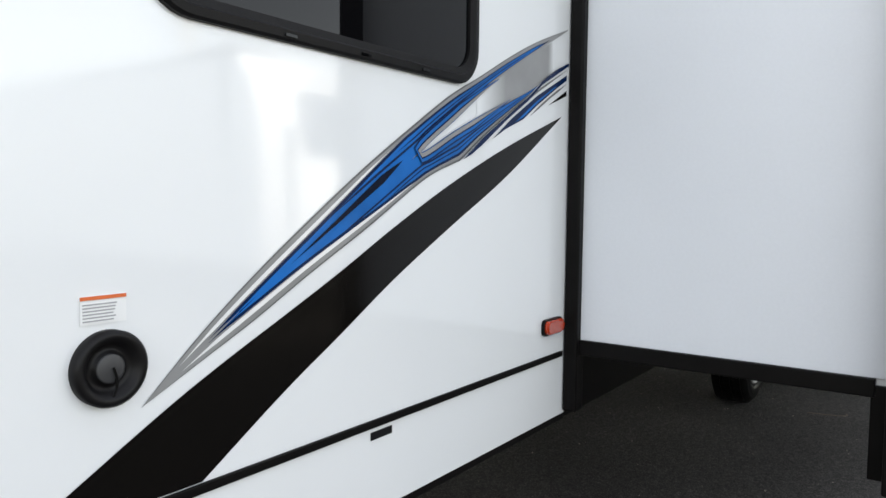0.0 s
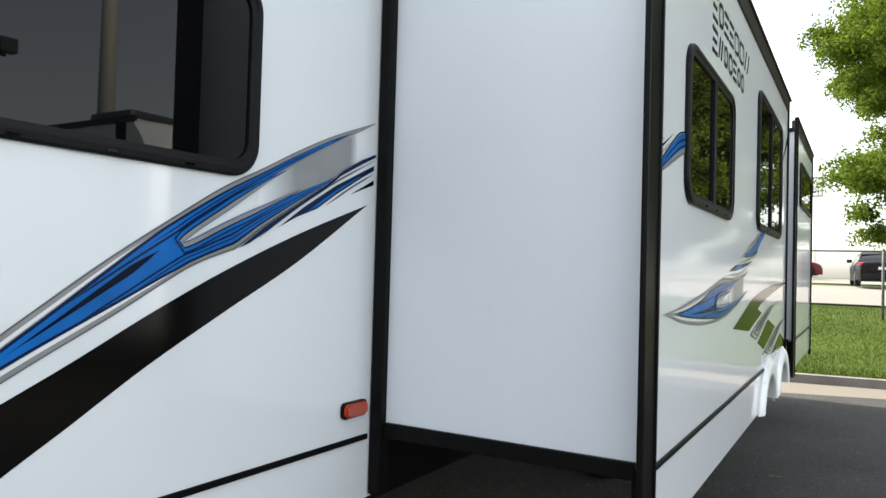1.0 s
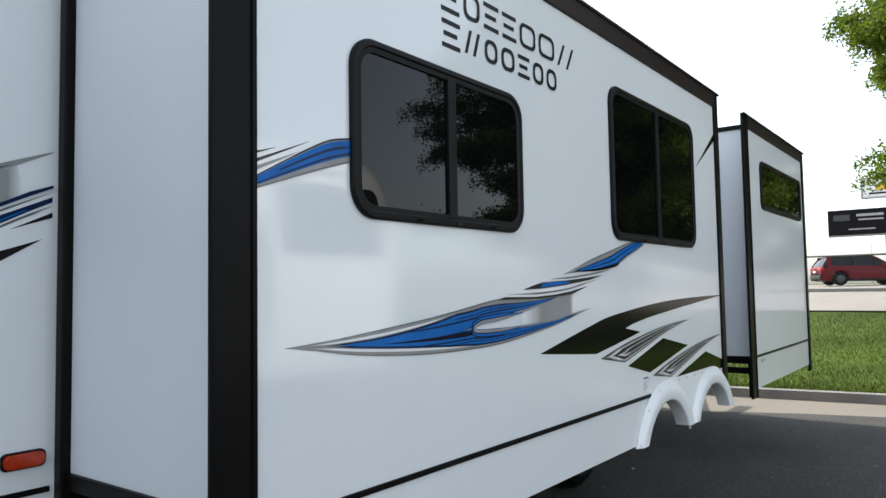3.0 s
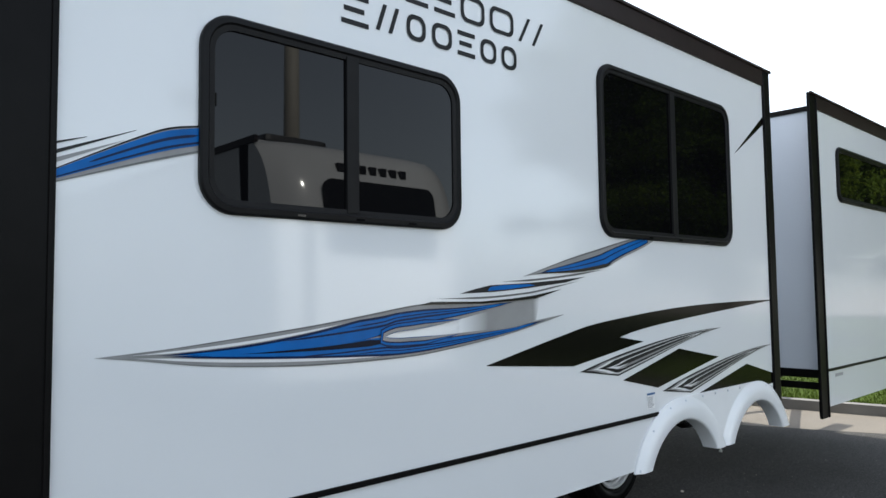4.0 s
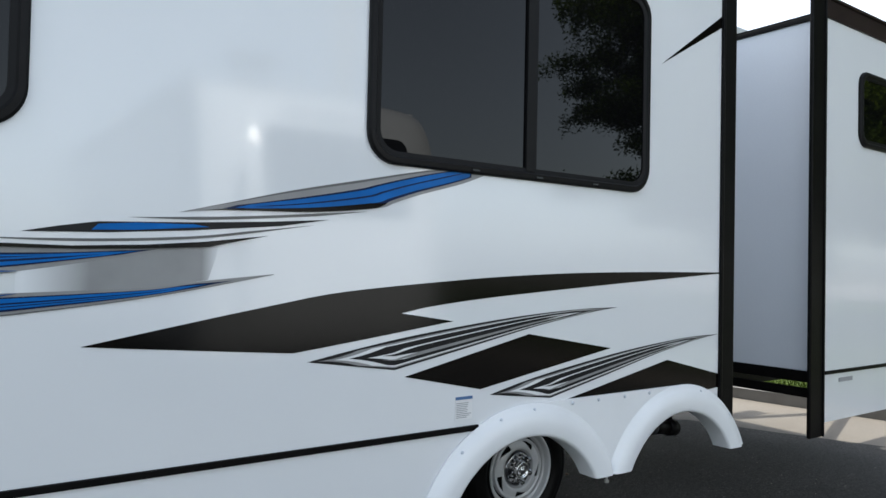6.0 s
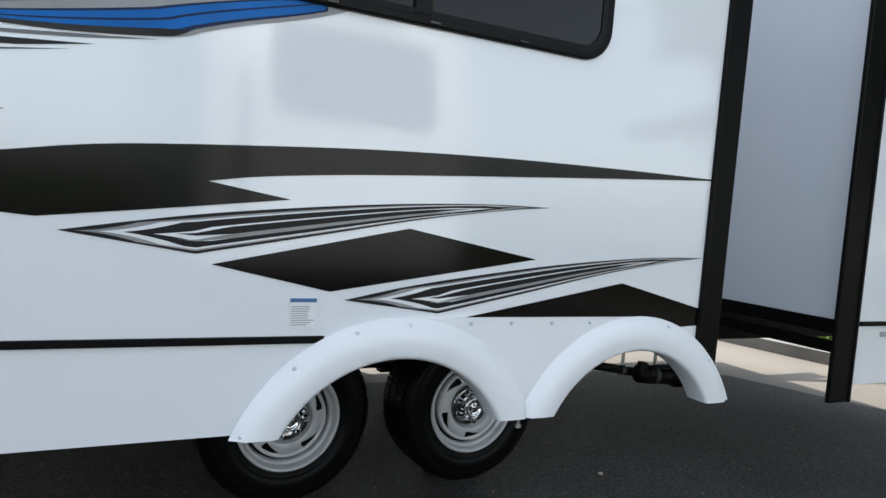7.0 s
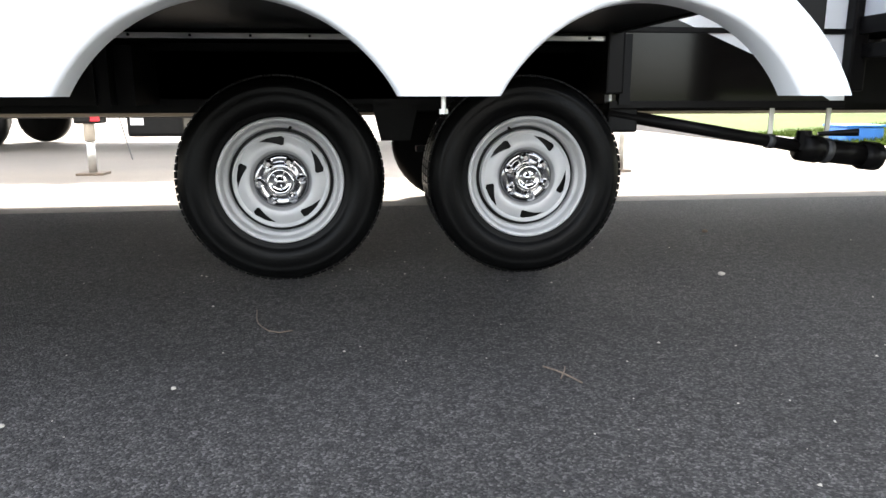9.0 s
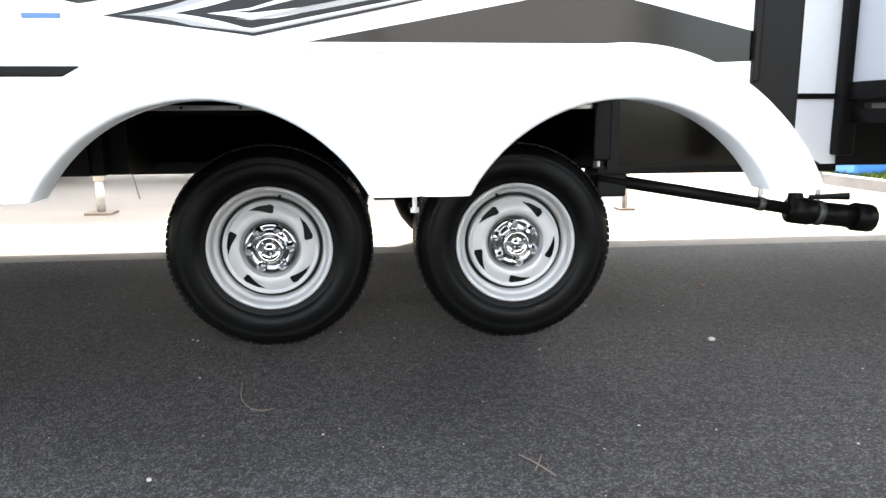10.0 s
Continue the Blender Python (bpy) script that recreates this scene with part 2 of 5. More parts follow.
def round_rect(x0, x1, z0, z1, r, seg=8):
    pts = []
    for cx, cz, a0 in ((x1 - r, z1 - r, 0), (x0 + r, z1 - r, 90), (x0 + r, z0 + r, 180), (x1 - r, z0 + r, 270)):
        for k in range(seg + 1):
            a = radians(a0 + 90 * k / seg)
            pts.append((cx + r * math.cos(a), cz + r * math.sin(a)))
    return pts


def lathe(profile, seg=48, axis="Y"):
    """A turned body: profile of (radius, along the axis)."""
    bm = bmesh.new()
    rings = []
    for r, h in profile:
        ring = []
        for k in range(seg):
            a = 2 * math.pi * k / seg
            ring.append(bm.verts.new((r * math.cos(a), h, r * math.sin(a)) if axis == "Y" else (r * math.cos(a), r * math.sin(a), h)))
        rings.append(ring)
    for a, b in zip(rings, rings[1:]):
        for k in range(seg):
            bm.faces.new((a[k], a[(k + 1) % seg], b[(k + 1) % seg], b[k]))
    return bm


def moved(bm, x=0, y=0, z=0):
    bmesh.ops.translate(bm, vec=(x, y, z), verts=bm.verts)
    return bm


def mesh_from(name, verts, faces, mat, parent=None, smooth=False):
    me = bpy.data.meshes.new(name)
    me.from_pydata(verts, [], faces)
    me.materials.append(M[mat])
    if smooth:
        me.shade_smooth()
    ob = new(name, me)
    if parent:
        ob.parent = parent
    return ob


# ---------------------------------------------------------------- ground
def kerb_x(y):
    """The kerb between the yard and the lawn."""
    return min(9.6, max(8.55, 9.05 - 0.13 * y))


def height(x, y):
    """The yard is level; the lawn climbs gently to the road."""
    u = x - kerb_x(y)

    def ramp(a, b, h):
        return h * min(1.0, max(0.0, (u - a) / (b - a)))
    return ramp(0.0, 0.12, 0.12) + ramp(0.12, 8.0, 0.5) + ramp(8.0, 24.0, 0.5) + ramp(24.0, 37.0, 0.26)


def ground_sheet():
    us = sorted(set([-900, -300, -100, -40, -15, -6, -0.05, 0.0, 0.12] + [0.5 + 0.5 * i for i in range(76)] + [42, 60, 80, 120, 300, 900, 2500]))
    ys = [-2500, -900, -300, -100, -50, -25] + [-20 + 2 * i for i in range(21)] + [25, 50, 100, 300, 900, 2500]
    vs, fs = [], []
    for u in us:
        for y in ys:
            x = u + kerb_x(y)
            wob = 0.04 * noise.noise((x * 0.35, y * 0.35, 0)) if 0.6 < u < 30 and abs(y) < 20 else 0
            vs.append((x, y, height(x, y) + wob - 0.03))
    ny = len(ys)
    for i in range(len(us) - 1):
        for j in range(ny - 1):
            fs.append((i * ny + j, (i + 1) * ny + j, (i + 1) * ny + j + 1, i * ny + j + 1))
    return tagged(mesh_from("ground", vs, fs, "lawn", smooth=True), "sunlit mown green lawn rising to a road", "lawn", kind="structure")


ground_sheet()


def slab(name, pts, z0, z1, mat, label, category):
    bm = bmesh.new()
    f = bm.faces.new([bm.verts.new((x, y, z1)) for x, y in pts])
    e = bmesh.ops.extrude_face_region(bm, geom=[f])
    for v in e["geom"]:
        if isinstance(v, bmesh.types.BMVert):
            v.co.z = z0
    return tagged(part(name, bm, mat), label, category, kind="structure")


# colour steps along the trailer's shade edge: shade and sun put into two slabs
SHADE_EDGE = [(8.55, -2.0), (7.95, 0.2), (7.40, 1.6), (7.15, 2.35), (6.6, 2.68)]
LINE = [-30, -4.2, -2, 0, 2, 3.8, 30]
slab("road", [(-30, -30), (8.6, -30)] + SHADE_EDGE + [(-30, 2.68)], -0.2, 0.0, "asphalt", "dark asphalt pad with pale stone chips", "asphalt")
slab("pavement", [(8.6, -30)] + [(kerb_x(y), y) for y in LINE] + [(-30, 30), (-30, 2.68)] + SHADE_EDGE[::-1],
     -0.2, -0.004, "concrete", "paved yard beside the asphalt, sunlight put into its paler colour", "pavement")
slab("pavement_kerb", [(kerb_x(y), y) for y in LINE] + [(kerb_x(y) + 0.16, y) for y in LINE[::-1]],
     -0.2, 0.115, "kerb", "low grey concrete kerb along the lawn", "kerb")


def strip_road(name, x0, x1, y0, y1, label):
    n = 12
    vs, fs = [], []
    for i in range(n + 1):
        x = x0 + (x1 - x0) * i / n
        for y in (y0, y1):
            vs.append((x, y, height(x, y) + 0.03))
    for i in range(n):
        fs.append((2 * i, 2 * i + 2, 2 * i + 3, 2 * i + 1))
    return tagged(mesh_from(name, vs, fs, "road"), label, "road", kind="structure")


strip_road("road_lot", 20.6, 33.0, -60, 60, "pale sunlit concrete lot behind the fence")
strip_road("road_far", 36.5, 60, -90, 90, "pale grey road beyond a grass island")
bm = bmesh.new()
add_box(bm, 32.6, 33.0, 1.6, 40, height(33, 0) - 0.1, height(33, 0) + 0.16, 0.03)
tagged(part("kerb_island", bm, "kerb"), "concrete kerb of a grass island", "kerb", kind="structure")


def grass_blades():
    rng = np.random.default_rng(3)
    n = 90000
    y = -3.5 + rng.random(n) * 11.5
    x = np.array([kerb_x(v) for v in y]) + 0.2 + (rng.random(n) ** 1.5) * 11.0
    vs, fs = [], []
    for i in range(n):
        h = 0.025 + 0.04 * rng.random()
        a = rng.random() * math.pi
        w = 0.003 + 0.004 * rng.random()
        z = height(x[i], y[i]) - 0.02
        dx, dy = math.cos(a) * w, math.sin(a) * w
        lx, ly = (rng.random(2) - 0.5) * 0.07
        k = len(vs)
        vs += [(x[i] - dx, y[i] - dy, z), (x[i] + dx, y[i] + dy, z), (x[i] + lx, y[i] + ly, z + h)]
        fs.append((k, k + 1, k + 2))
    tagged(mesh_from("grass", vs, fs, "blade"), "short sunlit lawn grass tufts", "grass", kind="stuff")


grass_blades()

# loose chips on the asphalt
rng = np.random.default_rng(8)
vs, fs = [], []
for i in range(1100):
    cx, cy = 0.5 + rng.random() * 6.5, -1.6 + rng.random() * 3.4
    r = 0.0012 + 0.0040 * rng.random() ** 6
    k = len(vs)
    for a in range(4):
        an = a * math.pi / 2 + rng.random()
        vs.append((cx + r * math.cos(an), cy + r * math.sin(an), 0.0005))
    vs.append((cx, cy, r * 0.9))
    fs += [(k + a, k + (a + 1) % 4, k + 4) for a in range(4)]
tagged(mesh_from("gravel", vs, fs, "beige"), "scattered pale stone chips on the asphalt", "gravel", kind="stuff")

# ---------------------------------------------------------------- the trailer
WALL, BACK = 1.01, 3.45
trailer = thing("travel_trailer", "white travel trailer with blue and black swoosh graphics, slide-outs extended", "trailer", at=(3.3, 2.2, 0))

TINV = Matrix.Translation(-trailer.location)


def tp(name, bm, mat, parent=None, label="", smooth=False):
    """A part of the trailer, built in world coordinates."""
    ob = part(name, bm, mat, None, label, smooth)
    ob.parent = parent or trailer
    if not parent:
        ob.matrix_parent_inverse = TINV
    return ob


def sheet_wall(x0, x1, z0, z1, y0, y1):
    return box(x0, x1, y0, y1, z0, z1, 0.004)


# walls, with the slide-out openings and wheel wells left free
tp("wall", sheet_wall(-3.6, -0.002, 0.622, 3.1, WALL, WALL + 0.05), "gelcoat", label="glossy white fibreglass side wall")
tp("wall", sheet_wall(-0.002, 4.09, 2.80, 3.1, WALL, WALL + 0.05), "gelcoat")
tp("wall", sheet_wall(4.09, 5.0, 0.60, 3.1, WALL, WALL + 0.05), "gelcoat")
tp("wall", sheet_wall(5.0, 7.2, 2.80, 3.1, WALL, WALL + 0.05), "gelcoat")
tp("wall", sheet_wall(7.2, 7.55, 0.60, 3.1, WALL, WALL + 0.05), "gelcoat")
tp("wall", sheet_wall(-3.6, 7.55, 0.53, 3.1, BACK - 0.05, BACK), "gelcoat")
tp("end_wall", sheet_wall(-3.65, -3.6, 0.62, 3.1, WALL, BACK), "gelcoat")
tp("end_wall", sheet_wall(7.55, 7.6, 0.62, 3.1, WALL, BACK), "gelcoat")
tp("roof", box(-3.66, 7.61, WALL - 0.01, BACK + 0.01, 3.1, 3.16, 0.02), "gelcoat")
tp("underbelly", box(-3.55, 2.45, WALL + 0.10, BACK - 0.06, 0.60, 0.80), "dark_metal", label="black corrugated underbelly")
tp("underbelly", box(2.45, 4.25, WALL + 0.42, BACK - 0.45, 0.60, 0.80), "dark_metal")
tp("underbelly", box(4.25, 7.5, WALL + 0.10, BACK - 0.06, 0.60, 0.80), "dark_metal")
tp("wheel_well", box(2.35, 2.39, WALL + 0.03, WALL + 0.42, 0.60, 0.84), "dark_metal")
tp("wheel_well", box(4.12, 4.16, WALL - 0.02, WALL + 0.42, 0.60, 0.84), "dark_metal")
tp("wheel_well", box(2.39, 4.12, WALL + 0.03, WALL + 0.42, 0.83, 0.85), "dark_metal")
tp("wheel_well", box(2.39, 4.12, WALL + 0.42, WALL + 0.44, 0.62, 0.85), "dark_metal")
tp("lower_wall", box(0.0, 2.35, WALL + 0.01, WALL + 0.04, 0.60, 0.815, 0.002), "black_trim")
for xa, xb in ((0.0, 4.09), (5.0, 7.2)):
    rail = tp("slide_rail", box(xa + 0.1, xb, WALL - 0.03, WALL + 0.01, 0.815, 0.832, 0.002), "zinc", label="bare metal sill rail with screw heads")
    k = xa + 0.2
    while k < xb:
        part("screw", rod((k, WALL - 0.034, 0.8235), (k, WALL - 0.029, 0.8235), 0.005, seg=8), "dark_metal", rail).matrix_parent_inverse = Matrix.Identity(4)
        k += 0.19
for y in (1.55, 2.85):
    tp("frame_rail", box(-3.4, 8.2, y, y + 0.06, 0.565, 0.70, 0.006), "dark_metal", label="black steel chassis rail")


def belt(x0, x1, z, y):
    bm = box(x0, x1, y - 0.009, y - 0.001, z - 0.010, z + 0.010, 0.003)
    ob = tp("belt_moulding", bm, "black_trim", label="black belt moulding strip")
    return ob


# bottom edge of the far wall; bounced sun is put into the beige
tp("sill_strip", box(-3.6, 7.55, BACK - 0.07, BACK + 0.004, 0.505, 0.531, 0.003), "beige", label="sill strip of the far wall, sun bounce put into its beige")
belt(-3.6, -0.045, 0.847, WALL)
belt(4.1, 4.98, 0.857, WALL)
tp("sill_strip", box(4.09, 5.0, WALL - 0.008, WALL + 0.06, 0.585, 0.612, 0.003), "black_trim", label="black sill strip")
tp("sill_strip", box(-3.6, -0.002, WALL + 0.004, WALL + 0.06, 0.598, 0.622, 0.003), "black_trim", label="black sill strip")
belt(0.012, 2.72, 0.881, 0.0)
belt(5.03, 7.2, 0.903, 0.0)


def slide_out(x0, x1, top, low, box_low, foot, arches=(), drop=0.055, name_label=""):
    """The face panel with its black flange, side panels and floor."""
    xa, xb = x0 - 0.125, x1 + 0.106
    pts = [(x0 + 0.009, top - 0.107), (x0 + 0.009, low)]
    for cx in arches:
        r, zc = 0.392, 0.4505
        a0 = math.asin((low - zc) / r)
        arc = [(cx + r * math.cos(a), zc + r * math.sin(a)) for a in np.linspace(math.pi - a0, a0, 40)]
        pts += [p for p in arc if p[0] < x1 - 0.006]
    if arches:
        pts.append((x1 - 0.003, 0.4505 + math.sqrt(0.392 ** 2 - (x1 - 0.003 - arches[-1]) ** 2)))
    else:
        pts.append((x1 - 0.003, low))
    pts += [(x1 - 0.003, top - 0.107)]
    face = tp("slide_out", outline(bmesh.new(), pts, 0.0, 0.05), "gelcoat", label=name_label)
    inv = Matrix.Identity(4)

    def sub(name, bm, mat, label="", smooth=False):
        ob = part(name, bm, mat, face, label, smooth)
        ob.matrix_parent_inverse = inv
        return ob

    sub("corner_trim", box(xa, x0 + 0.009, -0.008, 0.012, foot, top, 0.006), "black_trim", "black flange trim")
    sub("corner_trim", box(x1 - 0.003, xb, -0.008, 0.012, 0.73 if arches else foot, top, 0.006), "black_trim", "black flange trim")
    for e, f in ((x0 - 0.006, x0 + 0.010), (x1 - 0.004, x1 + 0.012)):
        sub("edge_bead", box(e, f, -0.015, -0.004, 0.86 if arches and e > x0 else foot, top - 0.02, 0.005), "black_trim", "rounded black bead")
    # the flange turns back round the edge of the face below the box
    sub("flange_return", box(x0 - 0.004, x0 + 0.0088, 0.010, 0.056, foot, box_low - 0.02, 0.003), "black_trim")
    sub("top_trim", box(x0 + 0.009, x1 - 0.003, -0.012, 0.045, top - 0.107, top, 0.006), "bronze_trim", "dark bronze top flange")
    sub("drip_edge", box(xa, xb, -0.022, -0.008, top - 0.012, top + 0.004, 0.003), "bronze_trim")
    for s, x in ((0, x0), (1, x1 - 0.04)):
        sub("side_panel", box(x, x + 0.04, 0.012, 0.955, box_low, top - 0.11, 0.002), "panel", "matt white side panel")
        xo = x - 0.012 if s == 0 else x + 0.028
        sub("bottom_flange", box(xo, xo + 0.024, 0.045, 1.0, box_low - drop, box_low, 0.004), "black_trim", "black bottom flange")
        sub("seal", box(xo - 0.02, xo + 0.044, 0.955, 1.006, box_low - 0.26, top + 0.02, 0.008), "black_trim", "black rubber wiper seal")
        sub("top_flange", box(xo, xo + 0.024, 0.045, 1.0, top - 0.11, top - 0.085, 0.004), "black_trim")
    sub("slide_roof", box(x0, x1, 0.045, 1.4, top - 0.11, top - 0.07), "black_trim")
    sub("slide_floor", box(x0 + 0.02, x1 - 0.02, 0.05, 1.3, box_low - 0.05, box_low - 0.01), "dark_metal", "black slide-out floor")
    return face


slide_a = slide_out(0.0, 4.09, 2.882, 0.640, 0.895, 0.60, arches=(2.943, 3.810), name_label="glossy white slide-out with two windows and graphics")
slide_b = slide_out(5.0, 7.15, 2.885, 0.645, 0.905, 0.577, drop=0.06, name_label="smaller white slide-out with one narrow window")


bar = part("lower_bar", box(5.006, 5.03, 0.045, 1.0, 0.762, 0.812, 0.004), "black_trim", slide_b, "black lower cross bar")
bar.matrix_parent_inverse = Matrix.Identity(4)


# windows
def window(x0, x1, z0, z1, y, mull=None, r=0.10, fw=0.042):
    inv = Matrix.Identity(4)
    bm = bmesh.new()
    n = 8
    loops = []
    for inset, yy in ((0.0, y), (0.0, y - 0.012), (0.006, y - 0.018), (fw * 0.5, y - 0.02), (fw * 0.62, y - 0.014), (fw, y - 0.012), (fw, y + 0.001)):
        rr = max(0.02, r - inset * 0.8)
        loops.append([bm.verts.new((px, yy, pz)) for px, pz in round_rect(x0 + inset, x1 - inset, z0 + inset, z1 - inset, rr, n)])
    for a, b in zip(loops, loops[1:]):
        for k in range(len(a)):
            bm.faces.new((a[k], a[(k + 1) % len(a)], b[(k + 1) % len(a)], b[k]))
    win = tp("window", bm, "window_frame", label="dark tinted window with rounded black frame", smooth=False)

    def sub(name, b, mat, label=""):
        ob = part(name, b, mat, win, label)
        ob.matrix_parent_inverse = inv
        return ob

    edges = [x0 + fw * 0.9] + ([mull] if mull else []) + [x1 - fw * 0.9]
    for i, (a, b) in enumerate(zip(edges, edges[1:])):
        bm = bmesh.new()
        # rounded only at the outer corners
        pts = round_rect(x0 + fw * 0.9, x1 - fw * 0.9, z0 + fw * 0.9, z1 - fw * 0.9, max(0.03, r - fw * 0.72), n)
        pts = [(min(max(px, a), b), pz) for px, pz in pts]
        clean = [p for k, p in enumerate(pts) if (Vector(p) - Vector(pts[k - 1])).length > 1e-5]
        outline(bm, clean, y - 0.005 - 0.003 * i, y - 0.002 - 0.003 * i)
        sub("pane", bm, "glass", "dark tinted glass pane")
    if mull:
        sub("mullion", box(mull - 0.024, mull + 0.024, y - 0.016, y - 0.001, z0 + fw * 0.7, z1 - fw * 0.7, 0.003), "window_frame")
    for k in range(3):
        xx = x0 + (x1 - x0) * (0.3 + 0.22 * k)
        sub("weep_slot", box(xx, xx + 0.03, y - 0.0225, y - 0.018, z0 + 0.008, z0 + 0.014), "glass")
    return win


window(-1.665, -0.633, 1.705, 2.285, WALL)
window(0.366, 1.373, 1.712, 2.283, 0.0, mull=0.880)
window(2.268, 3.580, 1.732, 2.548, 0.0, mull=2.930)
window(5.38, 7.02, 2.135, 2.56, 0.0, r=0.08)


# graphics: film strips laid on the walls in thin layers
def graphic(name, bm, mat, label="", parent=None):
    ob = tp(name, bm, mat, None, label)
    if parent:
        ob.parent = parent
        ob.matrix_parent_inverse = Matrix.Identity(4)
    return ob


def streaked(name, top, low, y, layers, label):
    """A swoosh: a silver ground with coloured lines along it."""
    base = graphic(name, band(bmesh.new(), top, low, y - 0.002), "silver", label)
    for i, (f0, f1, s0, s1, mat) in enumerate(layers):
        taper = 0.05 if s0 > 0 else 0.0
        bm = band(bmesh.new(), top, low, y - 0.0028 - 0.0004 * i, f0, f1, s0, s1, taper=taper)
        graphic("film_line", bm, mat, parent=base)
    return base


UPPER = [(0.0, 0.07, 0, 1, "grey_line"),
         (((0.05, 0.42), (0.44, 0.14)), ((0.05, 0.74), (0.44, 0.18)), 0.05, 0.44, "white_line"),
         (((0.09, 0.78), (0.47, 0.14), (0.92, 0.40)), ((0.47, 1.0), (0.56, 0.86), (0.92, 0.74)), 0.09, 0.93, "navy"),
         (((0.12, 0.90), (0.47, 0.24), (0.92, 0.46)), ((0.47, 1.0), (0.56, 0.79), (0.92, 0.68)), 0.12, 0.90, "blue"),
         (((0.36, 0.50), (0.88, 0.54)), ((0.36, 0.59), (0.88, 0.62)), 0.30, 0.86, "navy"),
         (((0.44, 0.36), (0.80, 0.44)), ((0.44, 0.42), (0.80, 0.48)), 0.44, 0.78, "navy")]
LOWER = [(0.93, 1.0, 0, 1, "grey_line"),
         (((0.05, 0.26), (0.50, 0.82)), ((0.05, 0.58), (0.50, 0.86)), 0.05, 0.50, "white_line"),
         (((0.47, 0.0), (0.56, 0.14), (0.93, 0.26)), ((0.09, 0.22), (0.48, 0.84), (0.93, 0.76)), 0.09, 0.94, "navy"),
         (((0.47, 0.0), (0.56, 0.21), (0.93, 0.32)), ((0.12, 0.10), (0.48, 0.74), (0.93, 0.68)), 0.12, 0.91, "blue"),
         (((0.36, 0.42), (0.90, 0.44)), ((0.36, 0.50), (0.90, 0.51)), 0.30, 0.88, "navy"),
         (((0.40, 0.58), (0.84, 0.57)), ((0.40, 0.63), (0.84, 0.61)), 0.40, 0.82, "navy")]
CORE_UP = [(((0.22, 0.92), (0.46, 0.58)), ((0.22, 0.97), (0.46, 0.96)), 0.22, 0.46, "deep_blue")]
CORE_LOW = [(0.04, ((0.20, 0.08), (0.52, 0.40)), 0.20, 0.50, "deep_blue")]


def ribbon(pts, width, y, n=60, inner=0.5):
    """A film line along a curve, pointed at its ends; inner is the share of its width on the near side of the curve."""
    p = spline(pts, n)
    bm = bmesh.new()
    rows = []
    for i in range(n):
        d = (p[min(n - 1, i + 1)] - p[max(0, i - 1)]).normalized()
        q = Vector((-d[1], d[0])) * width * min(1.0, 4.0 * min(i, n - 1 - i) / n + 0.05)
        u, v = p[i] + q * inner, p[i] - q * (1 - inner)
        rows.append([bm.verts.new((u[0], y, u[1])), bm.verts.new((v[0], y, v[1]))])
    for a, b in zip(rows, rows[1:]):
        bm.faces.new((a[0], b[0], b[1], a[1]))
    return bm


def swoosh(upper, mid, hole_up, hole_low, lower, y, core_up=(), core_low=()):
    """Two bladed arms that part round a pointed hole, with a lined rim round it."""
    a = streaked("swoosh_graphic", upper, mid + hole_up, y, UPPER + list(core_up), "blue swoosh graphic with silver and white edges")
    b = streaked("swoosh_graphic", mid + hole_low, lower, y, LOWER + list(core_low), "blue swoosh graphic with silver and white edges")
    nose = mid[-1]
    rim = hole_up[3::-1] + [nose] + hole_low[:4]
    for w, mat, lay in ((0.030, "navy", 0.0070), (0.025, "blue", 0.0074), (0.016, "navy", 0.0078), (0.011, "silver", 0.0082)):
        graphic("film_line", ribbon(rim, w, y - lay, inner=0.12), mat, parent=a)


def cut_film(pts, y, mat, label=""):
    """A flat slanted piece of film."""
    bm = bmesh.new()
    bm.faces.new([bm.verts.new((px, y, pz)) for px, pz in pts])
    return graphic("stripe_graphic", bm, mat, label)


def hairline(pts, width, y, mat):
    return graphic("stripe_graphic", ribbon(pts, width, y), mat)


# rear wall
swoosh([(-1.671, 1.027), (-1.554, 1.134), (-1.422, 1.239), (-1.269, 1.348), (-1.087, 1.471), (-0.870, 1.604), (-0.744, 1.677), (-0.604, 1.743), (-0.447, 1.821), (-0.27, 1.899), (-0.046, 1.982)],
       [(-1.671, 1.027), (-1.50, 1.144), (-1.346, 1.240), (-1.18, 1.338), (-1.03, 1.427), (-0.895, 1.507)],
       [(-0.843, 1.545), (-0.741, 1.607), (-0.601, 1.695), (-0.509, 1.747), (-0.375, 1.816), (-0.247, 1.880), (-0.046, 1.978)],
       [(-0.855, 1.518), (-0.741, 1.572), (-0.599, 1.632), (-0.441, 1.697), (-0.261, 1.762), (-0.164, 1.813), (-0.046, 1.866)],
       [(-1.671, 1.027), (-1.555, 1.084), (-1.423, 1.148), (-1.269, 1.230), (-1.086, 1.323), (-0.867, 1.441), (-0.740, 1.487), (-0.698, 1.501), (-0.597, 1.566), (-0.439, 1.655), (-0.317, 1.724),
        (-0.223, 1.785), (-0.123, 1.835), (-0.046, 1.862)], WALL, core_up=CORE_UP)
graphic("film_fade", band(bmesh.new(), [(-0.62, 1.685), (-0.509, 1.747), (-0.375, 1.816), (-0.247, 1.880), (-0.16, 1.92)],
                          [(-0.62, 1.625), (-0.441, 1.697), (-0.261, 1.762), (-0.164, 1.813), (-0.14, 1.825)], WALL - 0.0016), "silver_fade", "silver film fading to white")
